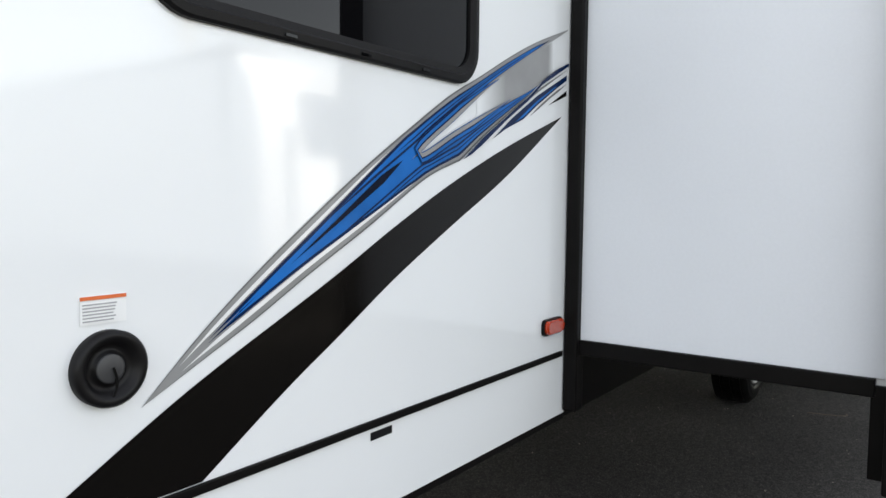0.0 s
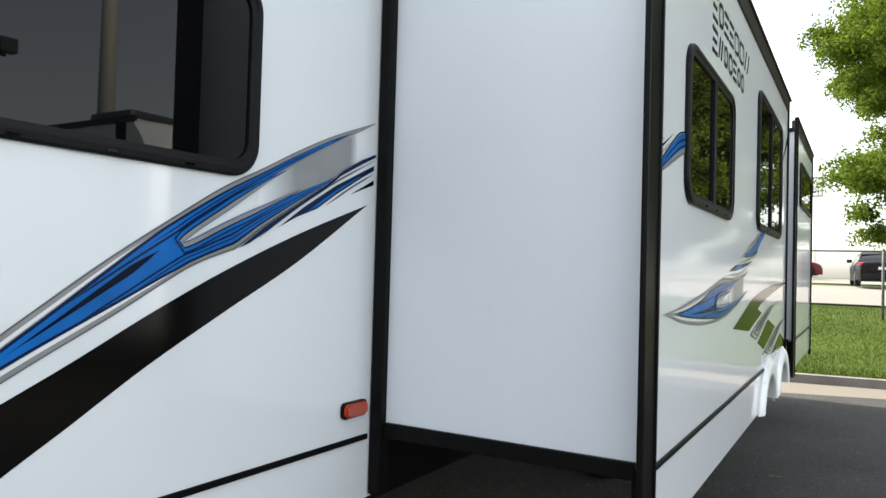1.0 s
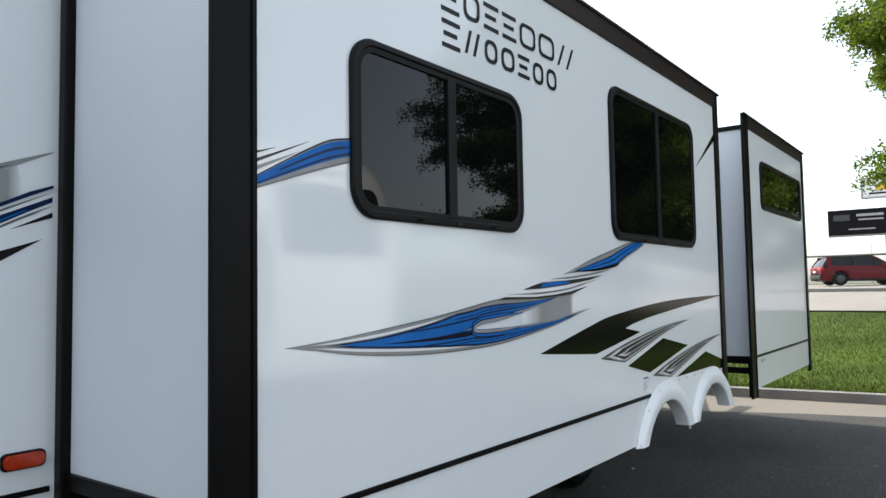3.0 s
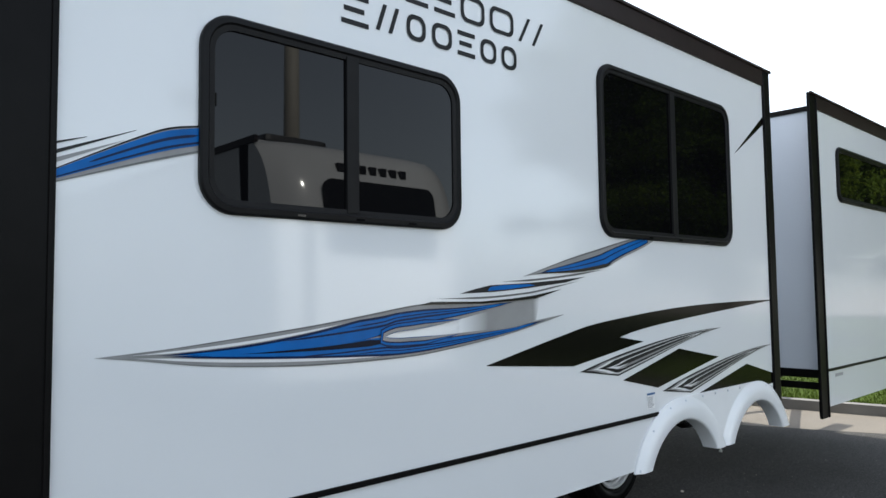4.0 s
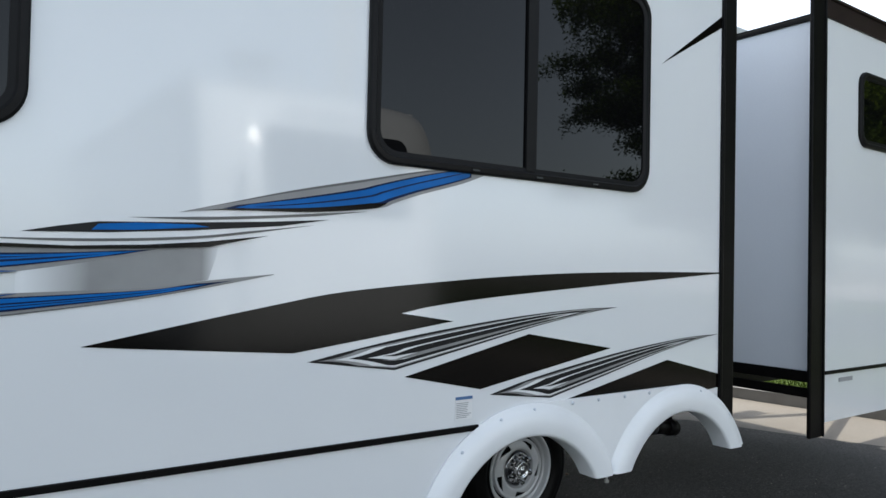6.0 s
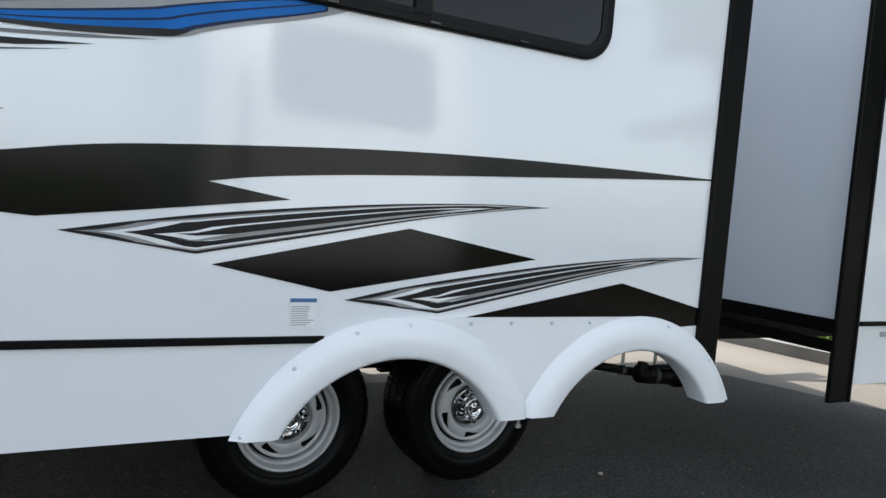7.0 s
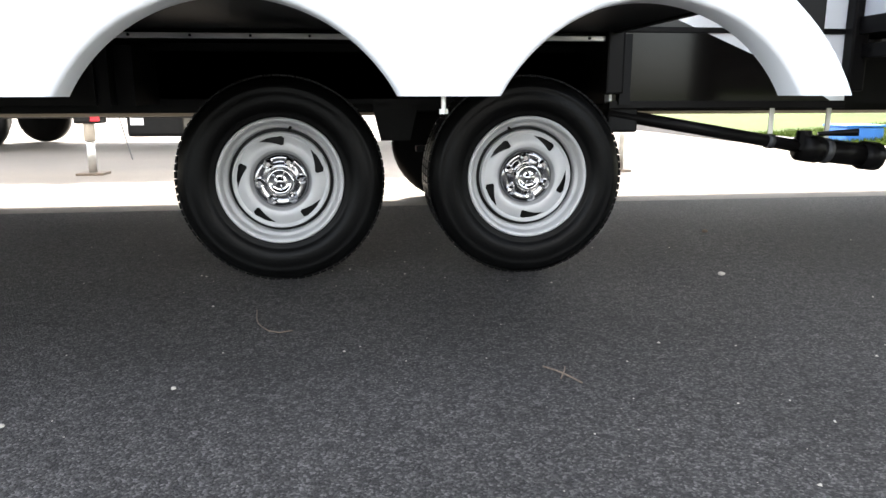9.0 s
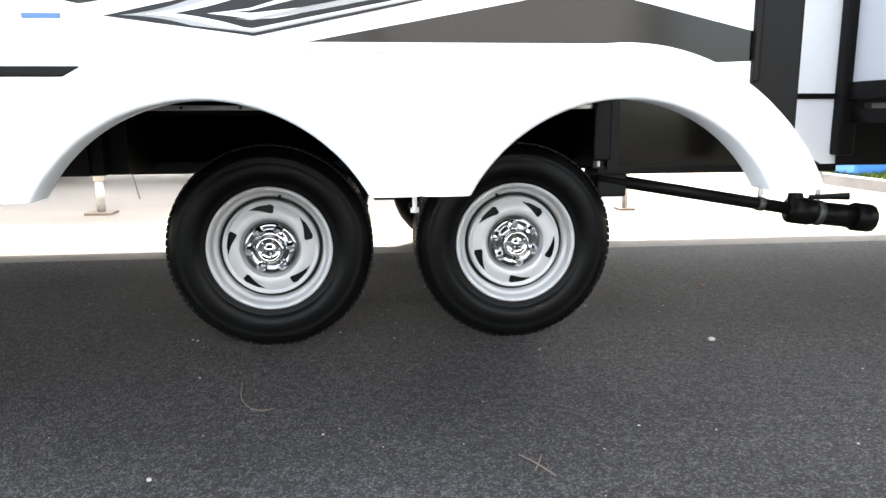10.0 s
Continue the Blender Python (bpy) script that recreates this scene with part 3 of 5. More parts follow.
cut_film([(-0.698, 1.501), (-0.597, 1.568), (-0.439, 1.657), (-0.317, 1.726), (-0.223, 1.787), (-0.123, 1.837), (-0.046, 1.866), (-0.046, 1.856), (-0.122, 1.822), (-0.242, 1.765), (-0.335, 1.703),
          (-0.472, 1.628), (-0.597, 1.55), (-0.655, 1.518)], WALL - 0.0090, "navy", "dark blue slanted edge")
hairline([(-0.610, 1.536), (-0.439, 1.645), (-0.261, 1.742), (-0.046, 1.843)], 0.007, WALL - 0.0018, "grey_line")
cut_film([(-0.535, 1.569), (-0.422, 1.641), (-0.26, 1.73), (-0.046, 1.826), (-0.046, 1.808), (-0.12, 1.772), (-0.259, 1.699), (-0.351, 1.645), (-0.455, 1.607)], WALL - 0.0018, "navy", "dark blue slanted stripe")
cut_film([(-0.40, 1.632), (-0.26, 1.714), (-0.14, 1.772), (-0.12, 1.779), (-0.259, 1.706), (-0.351, 1.652)], WALL - 0.0024, "blue")
hairline([(-0.310, 1.658), (-0.18, 1.73), (-0.046, 1.796)], 0.007, WALL - 0.0018, "grey_line")
cut_film([(-0.18, 1.708), (-0.046, 1.773), (-0.046, 1.755), (-0.118, 1.73)], WALL - 0.0018, "black_vinyl")
graphic("stripe_graphic", band(bmesh.new(), [(-0.079, 1.68), (-0.438, 1.556), (-0.739, 1.436), (-0.982, 1.324), (-1.181, 1.224), (-1.349, 1.145), (-1.492, 1.079), (-1.637, 1.006), (-1.90, 0.858)],
                               [(-0.079, 1.68), (-0.435, 1.470), (-0.737, 1.320), (-0.980, 1.196), (-1.181, 1.080), (-1.350, 0.984), (-1.55, 0.858)], WALL - 0.0018), "black_vinyl", "broad tapering black stripe")
graphic("stripe_graphic", band(bmesh.new(), [(-1.94, 0.836), (-2.2, 0.70)], [(-1.58, 0.836), (-1.78, 0.70)], WALL - 0.0018), "black_vinyl", "broad tapering black stripe")
# slide-out face
swoosh([(0.105, 1.335), (0.221, 1.342), (0.332, 1.350), (0.606, 1.377), (0.765, 1.394), (0.942, 1.417), (1.165, 1.446), (1.35, 1.449), (1.485, 1.450), (1.642, 1.456), (1.80, 1.468)],
       [(0.105, 1.335), (0.30, 1.328), (0.55, 1.322), (0.80, 1.328), (1.005, 1.341)],
       [(1.058, 1.358), (1.14, 1.364), (1.248, 1.374), (1.362, 1.388), (1.484, 1.408), (1.615, 1.431), (1.726, 1.452), (1.80, 1.463)],
       [(1.060, 1.333), (1.14, 1.332), (1.248, 1.333), (1.362, 1.338), (1.509, 1.344), (1.669, 1.352), (1.753, 1.364), (1.983, 1.388)],
       [(0.105, 1.335), (0.221, 1.320), (0.371, 1.296), (0.539, 1.280), (0.729, 1.269), (0.943, 1.266), (1.188, 1.272), (1.473, 1.301), (1.700, 1.333), (1.983, 1.386)], 0.0, core_low=CORE_LOW)
graphic("film_fade", band(bmesh.new(), [(1.36, 1.388), (1.484, 1.408), (1.615, 1.431), (1.726, 1.452), (1.83, 1.462)], [(1.36, 1.338), (1.509, 1.344), (1.669, 1.352), (1.753, 1.364), (1.80, 1.37)], -0.0016),
        "silver_fade", "silver film fading to white")
cut_film([(1.165, 1.444), (1.219, 1.454), (1.472, 1.451), (1.642, 1.459), (1.784, 1.471), (1.961, 1.494), (1.798, 1.458), (1.642, 1.449), (1.485, 1.443), (1.226, 1.445)], -0.0090, "black_vinyl", "black slanted edge")
hairline([(1.25, 1.464), (1.51, 1.466), (1.755, 1.481), (1.92, 1.503), (2.099, 1.530)], 0.007, -0.0018, "grey_line")
cut_film([(1.367, 1.481), (1.448, 1.498), (1.531, 1.512), (1.755, 1.521), (1.968, 1.534), (2.151, 1.549), (2.0, 1.523), (1.755, 1.5), (1.549, 1.486)], -0.0018, "black_ink", "black and blue slanted stripe")
cut_film([(1.516, 1.491), (1.531, 1.506), (1.616, 1.513), (1.76, 1.516), (1.80, 1.511), (1.616, 1.495)], -0.0024, "blue")
hairline([(1.60, 1.526), (1.814, 1.535), (2.067, 1.557), (2.277, 1.581)], 0.008, -0.0018, "grey_line")
streaked("swoosh_graphic", [(1.721, 1.546), (1.845, 1.578), (2.035, 1.627), (2.243, 1.673), (2.471, 1.722), (2.60, 1.741)],
         [(1.721, 1.546), (1.845, 1.559), (2.10, 1.569), (2.314, 1.594), (2.375, 1.615), (2.469, 1.647), (2.635, 1.696), (2.74, 1.736)], 0.0,
         [(0.0, 0.08, 0, 1, "grey_line"), (((0.12, 0.4), (1.0, 0.16)), ((0.12, 0.98), (1.0, 0.84)), 0.12, 1, "navy"), (((0.16, 0.46), (1.0, 0.22)), ((0.16, 0.84), (1.0, 0.78)), 0.16, 1, "blue"), (((0.2, 0.62), (1.0, 0.44)), ((0.2, 0.68), (1.0, 0.50)), 0.2, 1, "navy"), (0.80, 1.0, 0.06, 0.62, "black_vinyl")],
         "blue swoosh graphic with silver edges")
streaked("swoosh_graphic", [(0.012, 1.797), (0.10, 1.845), (0.213, 1.904), (0.287, 1.936), (0.368, 1.953)], [(0.012, 1.762), (0.214, 1.830), (0.368, 1.878)], 0.0,
         [(0.0, 0.07, 0, 1, "black_vinyl"), (0.93, 1.0, 0, 1, "grey_line"), (0.10, 0.74, 0, 1, "blue"), (0.32, 0.42, 0.2, 1, "navy"), (0.60, 0.68, 0, 1, "navy")], "blue swoosh graphic with silver edges")
for za, zb, xe, w in ((1.842, 1.916, 0.20, 0.010), (1.822, 1.885, 0.17, 0.012), (1.862, 1.882, 0.08, 0.006)):
    graphic("stripe_graphic", band(bmesh.new(), [(0.012, za), (xe, zb)], [(0.012, za - w), (xe, zb - 0.001)], -0.0018), "black_vinyl" if w != 0.012 else "silver")
bm = bmesh.new()
top = spline([(1.501, 1.208), (1.803, 1.267), (1.98, 1.300), (2.199, 1.337), (2.579, 1.371), (2.886, 1.392), (3.247, 1.407), (3.679, 1.415), (4.086, 1.418)], 40)
low = spline([(4.086, 1.413), (3.458, 1.369), (3.064, 1.340), (2.731, 1.313), (2.514, 1.289), (2.406, 1.270)], 20)
bot = spline([(2.609, 1.240), (2.30, 1.197), (2.047, 1.164)], 6) + spline([(1.9, 1.175), (1.501, 1.207)], 5)
outline(bm, [tuple(p) for p in top + low + bot[:-1]], -0.0020, -0.0006)
graphic("stripe_graphic", bm, "black_vinyl", "black blade-shaped graphic")
for pts in ([(2.423, 1.070), (2.946, 1.185), (3.377, 1.114), (2.728, 1.007)], [(3.139, 0.936), (3.727, 1.048), (4.086, 0.966), (4.086, 0.905), (3.99, 0.900), (3.90, 0.921)], [(3.664, 2.285), (4.086, 2.576), (4.086, 2.525)]):
    bm = bmesh.new()
    outline(bm, pts, -0.0020, -0.0006)
    graphic("diamond_graphic", bm, "black_vinyl", "glossy black slanted graphic")


def dart(tip, elbow, up, end):
    """A long outlined dart: nested dark, silver and white lines that meet at the end."""
    def on_edge(f, g):
        return (elbow[0] + (end[0] - elbow[0]) * f, elbow[1] + (end[1] - elbow[1]) * g)
    top = [tip] + up + [end]
    near = [(tip[0] + (elbow[0] - tip[0]) * f, tip[1] + (elbow[1] - tip[1]) * f) for f in (0.5, 0.93)]
    low = [tip] + near + [elbow, on_edge(0.03, 0.034), on_edge(0.28, 0.315), on_edge(0.58, 0.66), on_edge(0.85, 0.905), end]
    base = None
    for i, (f0, f1, s0, s1, mat) in enumerate(((0.0, 1.0, 0.0, 1.0, "black_ink"), (0.09, 0.93, 0.03, 0.97, "silver"), (0.14, 0.89, 0.07, 0.94, "white_line"), (0.18, 0.84, 0.10, 0.93, "black_ink"),
                                               (0.36, 0.72, 0.16, 0.86, "white_line"), (0.60, 0.72, 0.19, 0.80, "silver"), (0.40, 0.60, 0.19, 0.80, "black_ink"))):
        bm = band(bmesh.new(), top, low, -0.0020 - 0.0006 * i, f0, f1, s0, s1, taper=0.10 if i else 0.0)
        ob = graphic("dart_graphic" if not base else "film_line", bm, mat, "dark outlined dart graphic" if not base else "", parent=base)
        base = base or ob


dart((2.091, 1.136), (2.385, 1.094), [(2.262, 1.168), (2.451, 1.198), (2.737, 1.233), (2.983, 1.256), (3.222, 1.270)], (3.413, 1.273))
dart((2.769, 0.985), (3.054, 0.949), [(2.951, 1.024), (3.184, 1.062), (3.488, 1.103), (3.837, 1.135)], (4.086, 1.143))
# dark film low on the wall between the slide-outs
bm = bmesh.new()
outline(bm, [(4.10, 0.93), (4.235, 0.93), (4.712, 0.739), (4.94, 0.612), (4.10, 0.612)], WALL - 0.002, WALL - 0.0006)
graphic("stripe_graphic", bm, "black_vinyl", "black slanted graphic on the lower wall")


# brand lettering reduced to plain shapes: rings, stacks of bars and slanted bars
def lettering(x0, widths, z0, z1, kinds):
    stroke = 0.0160
    for i, (w, kind) in enumerate(zip(widths, kinds)):
        drop = 0.010 if i == 0 else 0.0
        za, zb = z0 - drop, z1
        bm = bmesh.new()
        if kind == "ring":
            outer, inner = round_rect(x0, x0 + w, za, zb, 0.034, 5), round_rect(x0 + stroke, x0 + w - stroke, za + stroke, zb - stroke, 0.024, 5)
            vo, vi = [bm.verts.new((p[0], -0.003, p[1])) for p in outer], [bm.verts.new((p[0], -0.003, p[1])) for p in inner]
            for k in range(len(vo)):
                bm.faces.new((vo[k - 1], vo[k], vi[k], vi[k - 1]))
        elif kind == "stack":
            for k in range(3):
                zc = za + (zb - za - stroke) * k / 2
                add_box(bm, x0 + (0.010 if k == 1 else 0.0), x0 + w - (0.018 if k == 1 else 0.0), -0.003, -0.0008, zc, zc + stroke)
        else:
            for dx in (0.0, w * 0.52):
                outline(bm, [(x0 + dx, za), (x0 + dx + stroke, za), (x0 + dx + w * 0.46, zb), (x0 + dx + w * 0.46 - stroke, zb)], -0.003, -0.0008)
        graphic("lettering_bar", bm, "black_ink", "dark brand lettering reduced to plain shapes" if i == 0 else "")
        x0 += w + 0.031


lettering(0.843, (0.110, 0.105, 0.105, 0.105, 0.130, 0.140, 0.165), 2.512, 2.618, ("stack", "ring", "stack", "stack", "ring", "ring", "slant"))
lettering(0.845, (0.110, 0.105, 0.090, 0.100, 0.092, 0.090, 0.090), 2.378, 2.472, ("stack", "slant", "ring", "ring", "stack", "ring", "ring"))


# fixtures on the walls
def sticker(x0, x1, z0, z1, y, head, rows):
    s = tp("warning_sticker", box(x0, x1, y - 0.0026, y - 0.0012, z0, z1), "paper", label="white warning sticker with small print")
    inv = Matrix.Identity(4)
    part("heading", box(x0, x1, y - 0.0042, y - 0.0027, z1 - (z1 - z0) * 0.13, z1), head, s, "coloured heading bar").matrix_parent_inverse = inv
    random.seed(5)
    for i in range(rows):
        zz = z1 - (z1 - z0) * (0.27 + 0.7 * i / rows)
        part("print_bar", box(x0 + 0.004, x1 - 0.004 - random.random() * 0.02, y - 0.0036, y - 0.0027, zz - 0.0022, zz), "grey_ink", s).matrix_parent_inverse = inv


sticker(-1.773, -1.695, 1.183, 1.229, WALL, "orange_ink", 6)
sticker(2.624, 2.694, 0.913, 0.989, 0.0, "blue_ink", 9)
tp("label_plate", box(-1.073, -0.994, WALL - 0.004, WALL - 0.001, 0.806, 0.826, 0.001), "black_ink", label="small black maker's plate with bars")
tp("label_plate", box(5.18, 5.33, -0.004, -0.001, 0.845, 0.868, 0.001), "grey_ink")
# round black intake
prof = [(0.064, 0.0), (0.064, -0.016), (0.058, -0.022), (0.047, -0.020), (0.041, -0.006), (0.035, -0.003), (0.027, -0.003), (0.026, -0.010), (0.0, -0.011)]
inlet = tp("round_inlet", moved(lathe(prof), -1.729, WALL, 1.108), "black_plastic", label="round black power inlet with a cap", smooth=True)
bm = bmesh.new()
for a, b in zip([(-1.727, 1.110), (-1.722, 1.095), (-1.722, 1.075), (-1.728, 1.062)], [(-1.722, 1.095), (-1.722, 1.075), (-1.728, 1.062), (-1.735, 1.055)]):
    add_rod(bm, (a[0], WALL - 0.017, a[1]), (b[0], WALL - 0.017, b[1]), 0.0022, seg=6)
part("cap", moved(lathe([(0.0245, -0.003), (0.0245, -0.0125), (0.022, -0.0135), (0.0, -0.0135)], 28), -1.729, WALL, 1.108), "grey_plastic", inlet, "dark grey cap", True).matrix_parent_inverse = Matrix.Identity(4)
part("strap", bm, "black_trim", inlet).matrix_parent_inverse = Matrix.Identity(4)
# amber clearance light
bm = bmesh.new()
outline(bm, round_rect(-0.198, -0.060, 0.928, 0.985, 0.018, 4), WALL - 0.012, WALL - 0.001)
lamp = tp("marker_light", bm, "black_trim", label="amber marker light")
bm = bmesh.new()
outline(bm, round_rect(-0.192, -0.066, 0.933, 0.980, 0.018, 5), WALL - 0.026, WALL - 0.012)
bmesh.ops.bevel(bm, geom=[e for e in bm.edges if all(v.co.y < WALL - 0.02 for v in e.verts)], offset=0.006, segments=2, affect="EDGES")
part("lens", bm, "amber", lamp, "ribbed amber lens").matrix_parent_inverse = Matrix.Identity(4)


# fender skirt: two arches in one moulding
def fender():
    R0, R1, ZC, ZB = 0.3755, 0.487, 0.4505, 0.630
    cxs = (2.943, 3.810)
    inv = Matrix.Identity(4)
    a0 = math.asin((ZB - ZC) / R0)
    pts = []
    # flat plate between and behind the arches
    x_in = R0 * math.cos(a0)
    o0 = math.asin((ZB - ZC) / R1)
    outer_l = [(cxs[0] + R1 * math.cos(a), ZC + R1 * math.sin(a)) for a in np.linspace(math.pi - o0, math.pi / 2, 18)]
    outer_r = [(cxs[1] + (R1 + 0.02 * max(0, 1 - a / 1.2)) * math.cos(a), ZC + R1 * math.sin(a)) for a in np.linspace(math.pi / 2, o0, 18)]
    inner_r = [(cxs[1] + R0 * math.cos(a), ZC + R0 * math.sin(a)) for a in np.linspace(a0, math.pi - a0, 28)]
    inner_l = [(cxs[0] + R0 * math.cos(a), ZC + R0 * math.sin(a)) for a in np.linspace(a0, math.pi - a0, 28)]
    bm = bmesh.new()
    outline(bm, outer_l + outer_r + inner_r + inner_l, -0.010, -0.001)
    f = tp("fender_skirt", bm, "fender", label="white moulded double-arch fender skirt")
    sec = [(R0, 0.055), (R0 - 0.001, -0.022), (R0 + 0.004, -0.031), (R0 + 0.012, -0.034), (R0 + 0.045, -0.036), (R0 + 0.080, -0.034), (R0 + 0.092, -0.024), (R0 + 0.104, -0.016), (R0 + 0.114, -0.011)]
    for ci, cx in enumerate(cxs):
        bm = bmesh.new()
        rows = []
        for a in np.linspace(math.asin((ZB - ZC) / R0), math.pi - math.asin((ZB - ZC) / R0), 44):
            row = []
            for r, y in sec:
                aa = a
                # the feet stay level with the lower edge
                am = math.asin((ZB - ZC) / r)
                aa = am + (a - a0) / (math.pi - 2 * a0) * (math.pi - 2 * am)
                px, pz = cx + r * math.cos(aa), ZC + r * math.sin(aa)
                mid = (cxs[0] + cxs[1]) / 2
                px = min(px, mid) if ci == 0 else max(px, mid)
                row.append(bm.verts.new((px, y, pz)))
            rows.append(row)
        for a, b in zip(rows, rows[1:]):
            for k in range(len(sec) - 1):
                try:
                    bm.faces.new((a[k], a[k + 1], b[k + 1], b[k]))
                except ValueError:
                    pass
        bmesh.ops.remove_doubles(bm, verts=bm.verts, dist=0.0005)
        ob = part("arch_lip", bm, "fender", f, "rounded white arch lip", smooth=True)
        ob.matrix_parent_inverse = inv
    riv = [(cxs[0] + 0.468 * math.cos(radians(a)), ZC + 0.468 * math.sin(radians(a)), -0.021) for a in (156, 130, 107, 88)]
    riv += [(x, 0.922, -0.012) for x in (3.16, 3.30, 3.45, 3.60)] + [(cxs[1] + 0.468 * math.cos(radians(a)), ZC + 0.468 * math.sin(radians(a)), -0.021) for a in (75, 45)]
    for x, z, y in riv:
        bm = moved(lathe([(0.007, 0.0), (0.007, -0.002), (0.0045, -0.0045), (0.0, -0.0055)], 10), x, y, z)
        part("rivet", bm, "rivet_paint", f, "small pale rivet", smooth=True).matrix_parent_inverse = inv
    bm = rod((3.365, 0.0, 0.600), (3.365, 0.0, 0.635), 0.005, seg=8)
    add_rod(bm, (3.365, 0.0, 0.594), (3.365, 0.0, 0.604), 0.010, seg=6)
    part("bolt", bm, "zinc", f, "zinc bolt").matrix_parent_inverse = inv


fender()


# wheels
def wheel(x, y, z, turn, valve):
    w = tp("wheel", moved(lathe([(0.10, 0.02), (0.205, 0.03), (0.205, 0.16), (0.10, 0.16)], 32), x, y, z), "dark_metal", label="silver steel trailer wheel with black tyre")
    inv = Matrix.Identity(4)

    def sub(name, bm, mat, label="", smooth=True):
        bmesh.ops.rotate(bm, cent=(0, 0, 0), matrix=Matrix.Rotation(radians(turn + 36), 3, "Y"), verts=bm.verts)
        ob = part(name, moved(bm, x, y, z), mat, w, label, smooth)
        ob.matrix_parent_inverse = inv
        return ob

    tp_ = [(0.205, 0.0), (0.210, -0.016), (0.222, -0.024), (0.232, -0.020), (0.236, -0.026), (0.262, -0.034), (0.290, -0.032), (0.305, -0.026), (0.309, -0.028), (0.318, -0.022),
           (0.336, -0.004), (0.345, 0.010), (0.3475, 0.03), (0.3490, 0.10), (0.3475, 0.17), (0.336, 0.20), (0.27, 0.22), (0.205, 0.19)]
    sub("tyre", lathe(tp_, 72), "tyre", "black rubber tyre")
    # tread blocks
    bm = bmesh.new()
    for k in range(84):
        a = 2 * math.pi * k / 84
        m = Matrix.Rotation(-a, 4, "Y")
        for yy in (0.035, 0.10, 0.165):
            r = bmesh.ops.create_cube(bm, size=1)
            for v in r["verts"]:
                c = Vector((0.3495 + v.co.x * 0.006, yy + v.co.y * 0.050, v.co.z * 0.0215))
                v.co = m @ c
    sub("tread", bm, "tyre", smooth=False)
    # rim: lip, drop and dished disc with five slots
    sub("rim", lathe([(0.213, -0.010), (0.213, -0.023), (0.209, -0.029), (0.202, -0.028), (0.196, -0.018), (0.193, -0.002), (0.189, 0.004), (0.183, 0.004), (0.179, 0.010), (0.176, 0.024), (0.173, 0.048),
                      (0.166, 0.048), (0.1645, 0.020), (0.163, 0.004), (0.160, -0.001), (0.157, 0.001)], 96), "rim", "silver painted steel rim")
    bm = bmesh.new()
    n, m = 600, 40

    def dish(r):
        if r > 0.150:
            return 0.004 - 0.003 * (r - 0.150) / 0.0075
        return 0.004 - 0.011 * math.sin(math.pi * min(1.0, (0.150 - r) / 0.066)) + 0.016 * max(0.0, (0.104 - r) / 0.010)

    rad = [0.1575 - (0.1575 - 0.094) * i / m for i in range(m + 1)]
    grid = [[bm.verts.new((r * math.cos(2 * math.pi * k / n), dish(r), r * math.sin(2 * math.pi * k / n))) for k in range(n)] for r in rad]

    def slotted(r, k):
        # five slots, blunt at one end and drawn out to a point at the other
        f = (((k + 0.5) % (n // 5)) / (n / 5.0) * 72.0 - 19.0) / 34.0
        if not 0.0 < f < 1.0:
            return False
        blunt = max(0.0, 1 - f / 0.16) ** 2
        up = 0.1495 - 0.003 * f - 0.006 * blunt
        low = 0.1165 + 0.0285 * (0.55 * f + 0.45 * f * f) ** 0.9 + 0.007 * blunt
        return low < r < up

    for i in range(m):
        r = (rad[i] + rad[i + 1]) / 2
        for k in range(n):
            if not slotted(r, k):
                bm.faces.new((grid[i][k], grid[i][(k + 1) % n], grid[i + 1][(k + 1) % n], grid[i + 1][k]))
    e = bmesh.ops.extrude_face_region(bm, geom=bm.faces[:])
    for v in e["geom"]:
        if isinstance(v, bmesh.types.BMVert):
            v.co.y += 0.006
    sub("disc", bm, "rim", "dished silver disc with five slots")
    sub("backing", lathe([(0.19, 0.055), (0.05, 0.055)], 24), "dark_metal")
    sub("hub_ring", lathe([(0.094, 0.018), (0.092, 0.004), (0.084, -0.002), (0.076, -0.004), (0.060, 0.002), (0.052, 0.006), (0.046, 0.006)], 48), "darkened_chrome", "chrome lug recess, dark reflections put into its colour")
    sub("hub_cap", lathe([(0.048, 0.008), (0.046, -0.030), (0.043, -0.036), (0.036, -0.038), (0.034, -0.034), (0.012, -0.033), (0.010, -0.038), (0.0, -0.039)], 32), "chrome", "chrome centre cap")
    for k in range(6):
        a = radians(60 * k + 12)
        bm = bmesh.new()
        cx, cz = 0.069 * math.cos(a), 0.069 * math.sin(a)
        add_rod(bm, (cx, 0.006, cz), (cx, -0.024, cz), 0.0190, 0.0165, seg=8)
        add_rod(bm, (cx, -0.024, cz), (cx, -0.032, cz), 0.0165, 0.008, seg=10)
        sub("lug_nut", bm, "chrome", smooth=False)
    for k in range(5):
        a = radians(72 * k)
        bm = bmesh.new()
        add_rod(bm, (0.012 * math.cos(a), -0.035, 0.012 * math.sin(a)), (0.031 * math.cos(a), -0.0355, 0.031 * math.sin(a)), 0.0032, seg=6)
        sub("cap_rib", bm, "chrome", smooth=False)
    va = radians(valve + turn + 36)
    sub("valve_stem", rod((0.184 * math.cos(va), 0.012, 0.184 * math.sin(va)), (0.176 * math.cos(va), -0.014, 0.176 * math.sin(va)), 0.0055, seg=8), "black_trim")
    return w


